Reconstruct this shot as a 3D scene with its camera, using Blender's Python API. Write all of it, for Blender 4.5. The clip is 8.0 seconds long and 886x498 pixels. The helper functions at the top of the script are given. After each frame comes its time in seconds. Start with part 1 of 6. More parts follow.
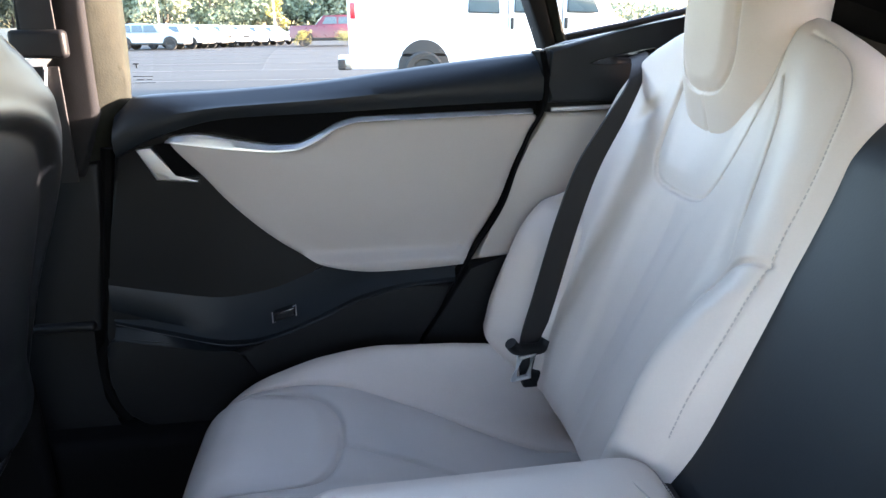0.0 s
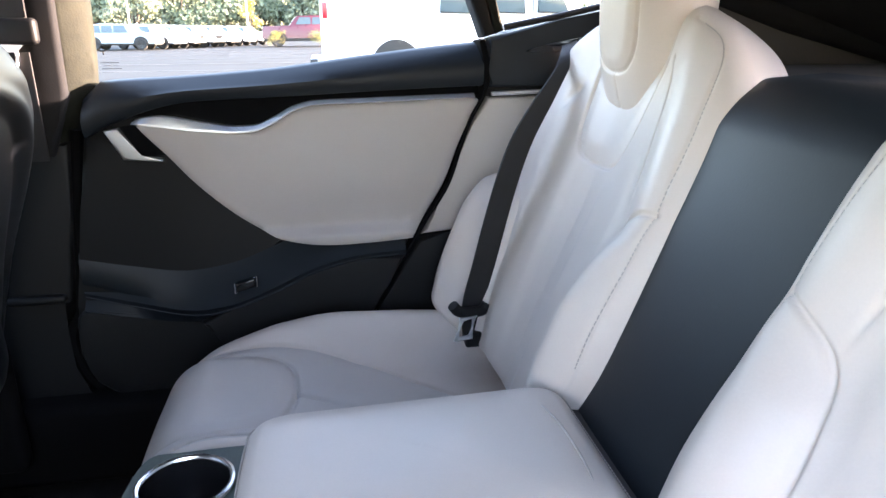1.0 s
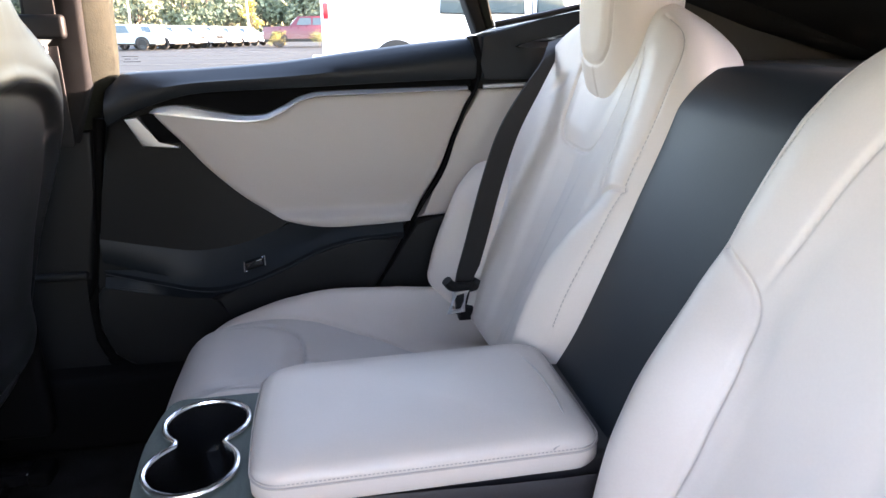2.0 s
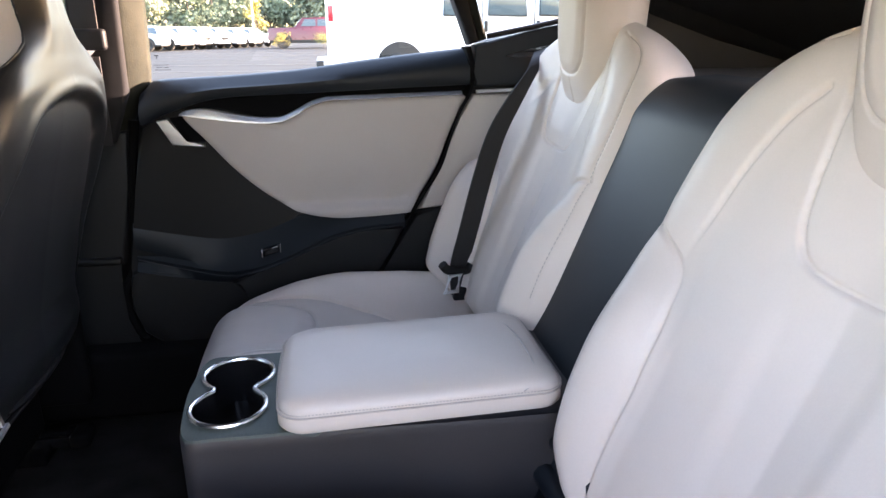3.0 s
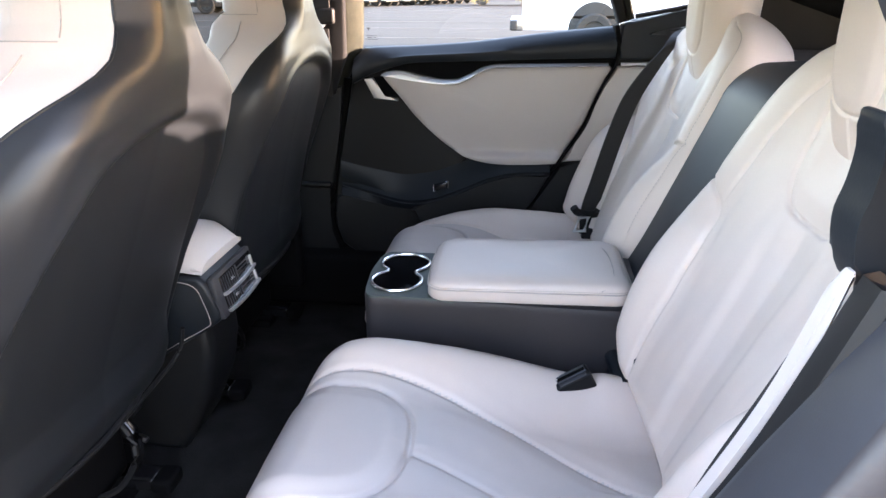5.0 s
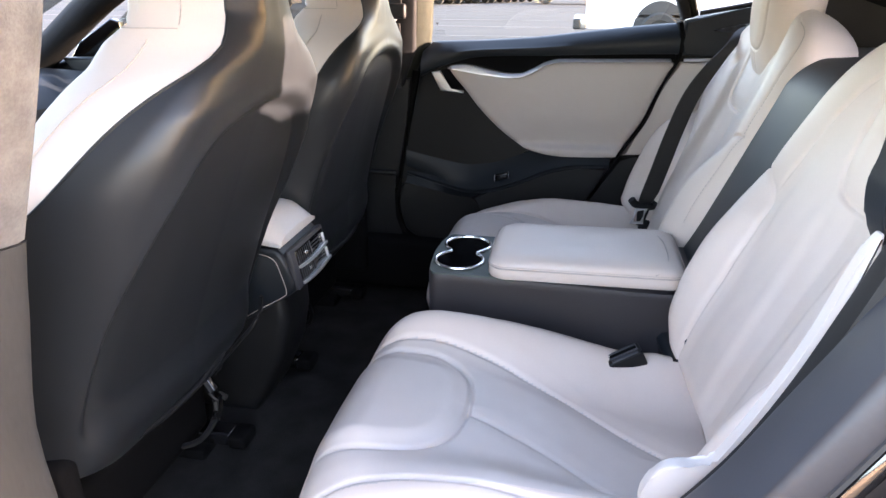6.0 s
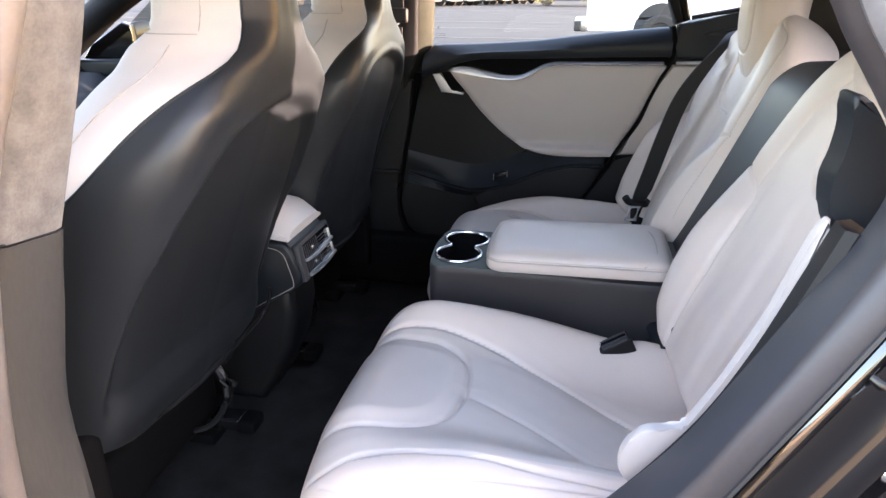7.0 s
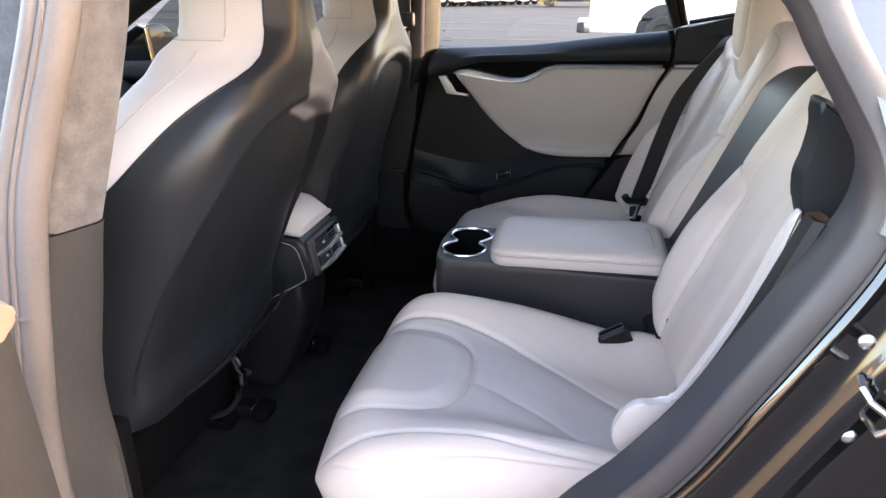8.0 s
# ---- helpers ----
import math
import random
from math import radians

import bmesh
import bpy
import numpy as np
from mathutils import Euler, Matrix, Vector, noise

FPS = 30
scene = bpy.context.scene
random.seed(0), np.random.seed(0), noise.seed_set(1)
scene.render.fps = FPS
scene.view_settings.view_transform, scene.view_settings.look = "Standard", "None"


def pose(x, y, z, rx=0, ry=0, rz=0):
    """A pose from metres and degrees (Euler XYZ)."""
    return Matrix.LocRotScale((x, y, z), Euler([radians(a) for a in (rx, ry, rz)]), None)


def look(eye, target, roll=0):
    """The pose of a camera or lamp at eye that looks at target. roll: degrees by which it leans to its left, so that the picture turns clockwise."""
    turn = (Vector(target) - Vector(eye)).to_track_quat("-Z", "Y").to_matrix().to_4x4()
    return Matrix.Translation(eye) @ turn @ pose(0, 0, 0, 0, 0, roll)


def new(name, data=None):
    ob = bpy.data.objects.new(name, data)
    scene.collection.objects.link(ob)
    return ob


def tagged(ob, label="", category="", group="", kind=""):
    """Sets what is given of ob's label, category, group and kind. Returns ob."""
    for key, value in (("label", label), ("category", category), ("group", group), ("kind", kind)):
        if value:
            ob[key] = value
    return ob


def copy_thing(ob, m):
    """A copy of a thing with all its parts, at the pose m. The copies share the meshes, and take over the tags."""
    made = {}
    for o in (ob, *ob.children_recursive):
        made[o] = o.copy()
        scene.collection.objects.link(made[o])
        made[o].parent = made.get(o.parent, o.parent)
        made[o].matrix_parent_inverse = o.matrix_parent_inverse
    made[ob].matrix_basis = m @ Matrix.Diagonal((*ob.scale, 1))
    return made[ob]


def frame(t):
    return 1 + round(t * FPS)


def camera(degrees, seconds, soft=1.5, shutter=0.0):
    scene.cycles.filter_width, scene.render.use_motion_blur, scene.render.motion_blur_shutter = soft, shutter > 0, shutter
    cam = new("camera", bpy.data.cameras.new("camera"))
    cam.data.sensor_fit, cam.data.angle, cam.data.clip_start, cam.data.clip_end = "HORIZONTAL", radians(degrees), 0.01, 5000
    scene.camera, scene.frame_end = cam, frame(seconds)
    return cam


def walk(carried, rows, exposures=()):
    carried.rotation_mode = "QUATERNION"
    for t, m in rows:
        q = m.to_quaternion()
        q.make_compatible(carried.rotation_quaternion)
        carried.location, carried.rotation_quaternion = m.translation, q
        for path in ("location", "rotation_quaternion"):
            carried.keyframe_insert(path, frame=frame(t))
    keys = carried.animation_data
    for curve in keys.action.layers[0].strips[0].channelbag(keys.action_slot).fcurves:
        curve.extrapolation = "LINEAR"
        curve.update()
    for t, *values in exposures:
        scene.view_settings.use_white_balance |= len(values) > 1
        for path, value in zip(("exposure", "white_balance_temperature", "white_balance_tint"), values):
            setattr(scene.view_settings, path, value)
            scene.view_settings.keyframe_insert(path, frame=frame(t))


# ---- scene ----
cam = camera(66.4, 8.0)
PATH = [
    (0, (0.0113, -0.4205, 1.12), (0.2715, 1.4627, 0.498), -0.5),
    (0.5, (0.0161, -0.4758, 1.115), (0.3435, 1.3963, 0.494), -0.4),
    (1, (0.0442, -0.5316, 1.102), (0.3717, 1.3416, 0.482), -0.4),
    (1.5, (0.0449, -0.5812, 1.094), (0.3714, 1.2921, 0.473), -0.3),
    (2.8, (0.018, -0.748, 1.106), (0.347, 1.129, 0.495), -0.3),
    (3, (0.0245, -0.7855, 1.116), (0.3412, 1.0903, 0.501), -0.3),
    (3.5, (0.033, -0.8636, 1.119), (0.2369, 1.0281, 0.504), -0.3),
    (4, (0.0646, -0.9431, 1.144), (0.0658, 0.9323, 0.449), -0.2),
    (4.5, (0.0775, -1.0189, 1.161), (-0.0412, 0.8452, 0.444), -0.1),
    (5, (0.0896, -1.1279, 1.172), (-0.1116, 0.7262, 0.45), 0.0),
    (5.2, (0.093, -1.151, 1.177), (-0.158, 0.693, 0.445), 0.0),
    (6.3, (0.085, -1.229, 1.166), (-0.28, 0.599, 0.443), 0.2),
    (6.5, (0.0866, -1.2427, 1.168), (-0.275, 0.5869, 0.447), 0.2),
    (7, (0.1014, -1.2722, 1.177), (-0.2613, 0.5565, 0.455), 0.2),
    (7.5, (0.1061, -1.3012, 1.183), (-0.2584, 0.5288, 0.464), 0.4),
    (8, (0.1062, -1.3346, 1.189), (-0.2636, 0.4942, 0.468), 0.3),
]
EXPOSURES = [(0.0, 4.8, 6040, 22), (0.5, 4.96, 6200, 24), (1.0, 5.01, 6300, 26), (1.5, 4.94, 6420, 27), (3.0, 4.72, 6600, 29), (3.5, 4.66, 6590, 28), (4.0, 4.58, 6570, 27), (4.5, 4.66, 6550, 27), (5.0, 4.86, 6560, 27), (6.5, 4.74, 6650, 28), (7.5, 4.56, 6745, 28), (8.0, 4.47, 6780, 28)]
walk(cam, [(t, look(eye, target, roll)) for t, eye, target, roll in PATH], EXPOSURES)

# ---- light ----
world = bpy.data.worlds.new("world")
scene.world = world
world.use_nodes = True
_nt = world.node_tree
_sky = _nt.nodes.new("ShaderNodeTexSky")
_sky.sky_type, _sky.sun_disc = "NISHITA", False
SUN_EL, SUN_AZ = 8.0, -7.0           # height, and degrees from the car's rear towards its left side
_sky.sun_elevation = radians(SUN_EL)
_sky.air_density, _sky.dust_density, _sky.ozone_density = 0.9, 1.8, 0.6
SUN_DIR = Vector((math.cos(radians(SUN_EL)) * math.cos(radians(SUN_AZ)), -math.cos(radians(SUN_EL)) * math.sin(radians(SUN_AZ)), math.sin(radians(SUN_EL))))
_sky.sun_rotation = math.atan2(SUN_DIR.x, SUN_DIR.y)
_bg = _nt.nodes["Background"]
_bg.inputs["Strength"].default_value = 0.15
_nt.links.new(_sky.outputs[0], _bg.inputs[0])
sun = new("sun", bpy.data.lights.new("sun", "SUN"))
sun.data.energy, sun.data.angle, sun.data.color = 2.5, radians(0.6), (1.0, 0.8, 0.61)
sun.matrix_world = look(SUN_DIR * 50, (0, 0, 0))


# ---- materials ----
def material(name, color, rough=0.5, metal=0.0, spread=0.12, scale=6.0, grain=220.0, bump=0.15, coat=0.0, spec=0.5, sheen=0.0, stretch=(1, 1, 1), depth=0.0006):
    """A surface with broad stains, fine grain and relief; sizes in parts per metre."""
    m = bpy.data.materials.new(name)
    m.use_nodes = True
    nt = m.node_tree
    b = nt.nodes["Principled BSDF"]
    co = nt.nodes.new("ShaderNodeTexCoord")
    mp = nt.nodes.new("ShaderNodeMapping")
    mp.inputs["Scale"].default_value = stretch
    nt.links.new(co.outputs["Object"], mp.inputs[0])
    big, fine = nt.nodes.new("ShaderNodeTexNoise"), nt.nodes.new("ShaderNodeTexNoise")
    big.inputs["Scale"].default_value, big.inputs["Detail"].default_value = scale, 5
    fine.inputs["Scale"].default_value, fine.inputs["Detail"].default_value = grain, 3
    for n in (big, fine):
        nt.links.new(mp.outputs[0], n.inputs["Vector"])
    mix = nt.nodes.new("ShaderNodeMath")
    mix.operation = "MULTIPLY_ADD"
    mix.inputs[1].default_value = 0.35
    nt.links.new(fine.outputs[0], mix.inputs[0])
    nt.links.new(big.outputs[0], mix.inputs[2])
    ramp = nt.nodes.new("ShaderNodeValToRGB")
    ramp.color_ramp.elements[0].position, ramp.color_ramp.elements[1].position = 0.4, 0.95
    ramp.color_ramp.elements[0].color = (*[c * (1 - spread) for c in color], 1)
    ramp.color_ramp.elements[1].color = (*[min(1, c * (1 + spread)) for c in color], 1)
    nt.links.new(mix.outputs[0], ramp.inputs[0])
    nt.links.new(ramp.outputs[0], b.inputs["Base Color"])
    rr = nt.nodes.new("ShaderNodeMapRange")
    rr.inputs["To Min"].default_value, rr.inputs["To Max"].default_value = max(0.02, rough - 0.08), min(1, rough + 0.08)
    nt.links.new(big.outputs[0], rr.inputs[0])
    nt.links.new(rr.outputs[0], b.inputs["Roughness"])
    b.inputs["Metallic"].default_value = metal
    b.inputs["Coat Weight"].default_value = coat
    b.inputs["Coat Roughness"].default_value = 0.04
    b.inputs["Specular IOR Level"].default_value = spec
    if sheen:
        b.inputs["Sheen Weight"].default_value = sheen
    if bump:
        bp = nt.nodes.new("ShaderNodeBump")
        bp.inputs["Strength"].default_value, bp.inputs["Distance"].default_value = bump, depth
        nt.links.new(fine.outputs[0], bp.inputs["Height"])
        nt.links.new(bp.outputs[0], b.inputs["Normal"])
    return m


def glass_material(name, tint=(0.9, 0.95, 0.93)):
    """A thin pane: clear, with a faint mirror gloss."""
    m = bpy.data.materials.new(name)
    m.use_nodes = True
    nt = m.node_tree
    nt.nodes.remove(nt.nodes["Principled BSDF"])
    clear, gloss, mix = nt.nodes.new("ShaderNodeBsdfTransparent"), nt.nodes.new("ShaderNodeBsdfGlossy"), nt.nodes.new("ShaderNodeMixShader")
    clear.inputs[0].default_value = (*tint, 1)
    gloss.inputs["Roughness"].default_value = 0.02
    lw, pw, ma = nt.nodes.new("ShaderNodeLayerWeight"), nt.nodes.new("ShaderNodeMath"), nt.nodes.new("ShaderNodeMath")
    lw.inputs[0].default_value = 0.5
    pw.operation, ma.operation = "POWER", "MULTIPLY_ADD"
    pw.inputs[1].default_value, ma.inputs[1].default_value, ma.inputs[2].default_value = 4.0, 0.9, 0.05
    nt.links.new(lw.outputs["Facing"], pw.inputs[0])
    nt.links.new(pw.outputs[0], ma.inputs[0])
    nt.links.new(ma.outputs[0], mix.inputs[0])
    nt.links.new(clear.outputs[0], mix.inputs[1])
    nt.links.new(gloss.outputs[0], mix.inputs[2])
    nt.links.new(mix.outputs[0], nt.nodes["Material Output"].inputs[0])
    return m


LEATHER = material("grey_leather", (0.668, 0.575, 0.512), 0.44, spread=0.05, scale=5, grain=420, bump=0.18, depth=0.0004)
LEATHER_MID = material("grey_leather_perforated", (0.545, 0.493, 0.458), 0.5, spread=0.05, scale=5, grain=520, bump=0.3, depth=0.0005)
DOOR_SKIN = material("grey_door_leather", (0.485, 0.44, 0.418), 0.5, spread=0.05, scale=5, grain=380, bump=0.2, depth=0.0004)
THREAD = material("grey_thread", (0.48, 0.42, 0.38), 0.7, spread=0.1, scale=60, bump=0)
BLACK_LEATHER = material("black_leather", (0.0078, 0.0112, 0.0155), 0.5, spec=0.4, spread=0.2, scale=4, grain=420, bump=0.2, depth=0.0004)
ARM_LEATHER = material("cool_grey_leather", (0.56, 0.545, 0.535), 0.46, spread=0.05, scale=5, grain=420, bump=0.18, depth=0.0004)
CONSOLE_LEATHER = material("console_leather", (0.036, 0.032, 0.034), 0.5, spread=0.2, scale=4, grain=420, bump=0.25, depth=0.0004)
TRUNK_TRIM = material("brown_grey_trim", (0.085, 0.076, 0.068), 0.8, spread=0.15, scale=8, grain=400, bump=0.3)
SEAT_SHELL = material("black_vinyl", (0.0125, 0.0148, 0.018), 0.41, spec=0.5, spread=0.2, scale=3, grain=600, bump=0.15, depth=0.0003)
PLASTIC = material("black_plastic", (0.0075, 0.0077, 0.0086), 0.55, spread=0.2, scale=5, grain=700, bump=0.25, depth=0.0003, spec=0.28)
GREY_PLASTIC = material("dark_grey_plastic", (0.034, 0.035, 0.041), 0.5, spread=0.15, scale=5, grain=700, bump=0.2, depth=0.0003)
GLOSS_BLACK = material("gloss_black_plastic", (0.008, 0.008, 0.009), 0.1, spread=0.1, bump=0)
CARPET = material("black_carpet", (0.021, 0.0205, 0.0205), 0.95, spread=0.5, scale=14, grain=500, bump=0.9, depth=0.003, spec=0.1)
CHROME = material("satin_chrome", (0.93, 0.94, 0.95), 0.24, metal=1.0, spread=0.04, bump=0)
SATIN = material("brushed_metal", (0.93, 0.935, 0.94), 0.42, metal=1.0, spread=0.03, bump=0)
# near-black for seals and slots; also stands for shade in hollows and low trim
SHADE_BLACK = material("shade_black_plastic", (0.004, 0.004, 0.0045), 0.85, spread=0.1, bump=0, spec=0.08)
STEEL = material("bare_steel", (0.55, 0.54, 0.52), 0.3, metal=1.0, spread=0.15, scale=30, bump=0.1)
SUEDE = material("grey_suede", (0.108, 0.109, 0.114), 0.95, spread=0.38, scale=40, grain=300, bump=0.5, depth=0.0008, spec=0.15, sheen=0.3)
WEBBING = material("black_webbing", (0.013, 0.0122, 0.0128), 0.7, spread=0.2, scale=20, grain=300, bump=0.6, stretch=(1, 1, 6), depth=0.0008)
RUBBER = material("black_rubber", (0.03, 0.028, 0.028), 0.45, spread=0.25, scale=9, grain=300, bump=0.15)
PAINT = material("black_car_paint", (0.003, 0.003, 0.0035), 0.1, spread=0.1, bump=0, coat=1.0)
SEAL_RUBBER = material("satin_rubber", (0.036, 0.031, 0.032), 0.47, spread=0.2, scale=7, grain=260, bump=0.12)
# black rubber lightened for its dust and for the sky's sheen, painted in
DUSTY_SHEEN_RUBBER = material("dusty_sheen_rubber", (0.125, 0.118, 0.118), 0.45, spread=0.2, scale=7, grain=260, bump=0.12)
WORN_PLASTIC = material("worn_grey_plastic", (0.036, 0.037, 0.038), 0.55, spread=0.35, scale=9, grain=300, bump=0.3, stretch=(1, 1, 0.15))
# copy of the grey suede, about five times darker, for the sunlit far side
SUNSIDE_SUEDE = material("suede_darkened_for_sun", (0.021, 0.022, 0.0175), 0.95, spread=0.25, scale=40, grain=300, bump=0.5, depth=0.0008, spec=0.1)
WHITE_PLASTIC = material("light_grey_plastic", (0.44, 0.4, 0.375), 0.42, spread=0.04, scale=5, grain=600, bump=0.1)
GREEN_GREY = material("grey_fibre_trim", (0.04, 0.052, 0.042), 0.55, spread=0.3, scale=60, grain=260, bump=0.2, stretch=(4, 1, 1))
SHELF = material("brown_grey_cloth", (0.2, 0.165, 0.145), 0.9, spread=0.15, scale=20, grain=400, bump=0.4)
HEADLINER = material("black_headliner", (0.016, 0.016, 0.017), 0.95, spread=0.2, scale=20, grain=500, bump=0.5, spec=0.2)
GLASS = glass_material("clear_glass")
SCREEN = glass_material("green_tinted_glass", (0.29, 0.31, 0.3))
HATCH = glass_material("smoked_glass", (0.85, 0.86, 0.84))
# door leather for the open door, the sun's warm tone put into its colour
SUN_TINT_LEATHER = material("sun_tinted_leather", (0.27, 0.225, 0.18), 0.55, spread=0.06, scale=5, grain=380, bump=0.2, depth=0.0004)
PRIVACY = material("mirrored_privacy_glass", (0.1, 0.11, 0.13), 0.06, metal=0.12, spread=0.1, bump=0, coat=1.0)


# ---- shape helpers ----
def finish(name, bm, mat, parent=None, label="", smooth=True, mats=None, crease=0.7):
    """Link a bmesh as one mesh object."""
    me = bpy.data.meshes.new(name)
    bmesh.ops.recalc_face_normals(bm, faces=bm.faces)
    if smooth:
        for f in bm.faces:
            f.smooth = True
        for e in bm.edges:
            if len(e.link_faces) == 2 and e.calc_face_angle(0) > crease:
                e.smooth = False
    bm.to_mesh(me)
    bm.free()
    for m in mats or [mat]:
        me.materials.append(m)
    ob = new(name, me)
    if parent is not None:
        ob.parent = parent
    if label:
        tagged(ob, label)
    return ob


part = finish


def thing(name, label, category, at=(0, 0, 0), group="", kind=""):
    ob = new(name)
    ob.location = at
    ob.empty_display_size = 0.05
    return tagged(ob, label, category, group, kind)


def rings_bm(rings, closed=True, cap=True, bm=None):
    bm = bm or bmesh.new()
    rows = [[bm.verts.new(p) for p in r] for r in rings]
    for a, b in zip(rows, rows[1:]):
        n = len(a)
        for i in range(n if closed else n - 1):
            j = (i + 1) % n
            bm.faces.new((a[i], a[j], b[j], b[i]))
    if closed and cap:
        bm.faces.new(rows[0])
        bm.faces.new(list(reversed(rows[-1])))
    return bm


def spline(pts, n):
    """n points of a smooth curve through pts."""
    P = [Vector(p) for p in pts]
    P = [P[0] * 2 - P[1]] + P + [P[-1] * 2 - P[-2]]
    out, k = [], len(P) - 3
    for i in range(n):
        u = i / (n - 1) * k
        j = min(int(u), k - 1)
        t = u - j
        a, b, c, d = P[j:j + 4]
        out.append(0.5 * ((2 * b) + (c - a) * t + (2 * a - 5 * b + 4 * c - d) * t * t + (3 * b - a - 3 * c + d) * t ** 3))
    return out


def tube_bm(path, r, n=8, bm=None, flat=1.0, closed=False, side=None):
    """A rod along path; flat squeezes it across side."""
    path = [Vector(p) for p in path]
    rings = []
    for i, p in enumerate(path):
        a = path[i - 1] if (i or closed) else p
        b = path[(i + 1) % len(path)] if (i < len(path) - 1 or closed) else p
        t = (b - a).normalized()
        ref = Vector(side) if side else (Vector((0, 0, 1)) if abs(t.z) < 0.9 else Vector((0, 1, 0)))
        u = (ref - t * ref.dot(t)).normalized()
        v = t.cross(u)
        rr = r(i / (len(path) - 1)) if callable(r) else r
        rings.append([p + u * (math.cos(k * math.tau / n) * rr * flat) + v * (math.sin(k * math.tau / n) * rr) for k in range(n)])
    if closed:
        rings.append(rings[0])
        bm = rings_bm(rings, True, False, bm)
        bmesh.ops.remove_doubles(bm, verts=bm.verts, dist=1e-6)
        return bm
    return rings_bm(rings, True, True, bm)


def box_bm(lo, hi, bevel=0.005, seg=3, bm=None):
    own = bmesh.new()
    bmesh.ops.create_cube(own, size=1)
    for v in own.verts:
        v.co = [(lo[i] + hi[i]) / 2 + v.co[i] * (hi[i] - lo[i]) for i in range(3)]
    if bevel:
        bmesh.ops.bevel(own, geom=own.edges[:], offset=bevel, segments=seg, profile=0.5, affect="EDGES")
    return own


def prism_bm(poly, axis, lo, hi, bevel=0.004, seg=3):
    """poly (two coordinates) pushed along axis from lo to hi, with rounded rims."""
    own = bmesh.new()

    def put(p, d):
        q = list(p)
        q.insert("xyz".index(axis), d)
        return own.verts.new(q)
    a, b = [put(p, lo) for p in poly], [put(p, hi) for p in poly]
    f1, f2 = own.faces.new(a), own.faces.new(list(reversed(b)))
    for i in range(len(a)):
        j = (i + 1) % len(a)
        own.faces.new((a[j], a[i], b[i], b[j]))
    if bevel:
        rim = list({e for f in (f1, f2) for e in f.edges})
        bmesh.ops.bevel(own, geom=rim, offset=bevel, segments=seg, profile=0.5, affect="EDGES")
    return own


def smooth_poly(pts, n=8):
    """A closed outline rounded through pts."""
    P = [Vector((*p, 0)) for p in pts]
    k, out = len(P), []
    for i in range(k):
        a, b, c, d = P[i - 1], P[i], P[(i + 1) % k], P[(i + 2) % k]
        for j in range(n):
            t = j / n
            q = 0.5 * ((2 * b) + (c - a) * t + (2 * a - 5 * b + 4 * c - d) * t * t + (3 * b - a - 3 * c + d) * t ** 3)
            out.append((q.x, q.y))
    return out


def round_rect(x0, x1, y0, y1, r, n=7, side=12):
    """A rectangle's outline with rounded corners, anticlockwise."""
    out = []
    for cx, cy, a in ((x1 - r, y0 + r, -90), (x1 - r, y1 - r, 0), (x0 + r, y1 - r, 90), (x0 + r, y0 + r, 180)):
        out += [(cx + r * math.cos(radians(a + 90 * k / n)), cy + r * math.sin(radians(a + 90 * k / n))) for k in range(n + 1)]
    full = []
    for p, q in zip(out, out[1:] + out[:1]):
        m = max(1, int(math.hypot(q[0] - p[0], q[1] - p[1]) / 0.012))
        full += [(p[0] + (q[0] - p[0]) * k / m, p[1] + (q[1] - p[1]) * k / m) for k in range(m)]
    return full


def lerp_table(table, u):
    """Smooth look-up in rows (u, values...)."""
    if u <= table[0][0]:
        return list(table[0][1:])
    if u >= table[-1][0]:
        return list(table[-1][1:])
    n = len(table)
    i = next(k for k in range(n - 1) if u <= table[k + 1][0])
    h = table[i + 1][0] - table[i][0]
    t = (u - table[i][0]) / h

    def slope(k, c):
        """Slope at row k that never overshoots its neighbours."""
        if k == 0 or k == n - 1:
            j = 0 if k == 0 else n - 2
            return (table[j + 1][c] - table[j][c]) / (table[j + 1][0] - table[j][0])
        d0 = (table[k][c] - table[k - 1][c]) / (table[k][0] - table[k - 1][0])
        d1 = (table[k + 1][c] - table[k][c]) / (table[k + 1][0] - table[k][0])
        return 0.0 if d0 * d1 <= 0 else 2 * d0 * d1 / (d0 + d1)
    out = []
    for c in range(1, len(table[0])):
        p, q, a, b = table[i][c], table[i + 1][c], slope(i, c) * h, slope(i + 1, c) * h
        out.append((2 * t ** 3 - 3 * t * t + 1) * p + (t ** 3 - 2 * t * t + t) * a + (3 * t * t - 2 * t ** 3) * q + (t ** 3 - t * t) * b)
    return out


def look_up(table, u, c=1):
    """The same for an array of places; c is the column."""
    us = np.linspace(table[0][0], table[-1][0], 400)
    return np.interp(u, us, [lerp_table(table, v)[c - 1] for v in us])


def far_from(px, py, line):
    """Distance of each place from a polyline."""
    best = np.full(np.shape(px), 9.0)
    for (ax, ay), (bx, by) in zip(line, line[1:]):
        dx, dy = bx - ax, by - ay
        t = np.clip(((px - ax) * dx + (py - ay) * dy) / (dx * dx + dy * dy + 1e-12), 0, 1)
        best = np.minimum(best, np.hypot(px - ax - t * dx, py - ay - t * dy))
    return best


def ease(a, b, x):
    t = np.clip((x - a) / (b - a), 0, 1)
    return t * t * (3 - 2 * t)


def dent(d, width):
    return np.exp(-(d / width) ** 2)


def wrinkles(px, py, sx, sy, seed):
    return np.array([noise.noise((a * sx, b * sy, seed)) for a, b in zip(np.ravel(px), np.ravel(py))]).reshape(np.shape(px))


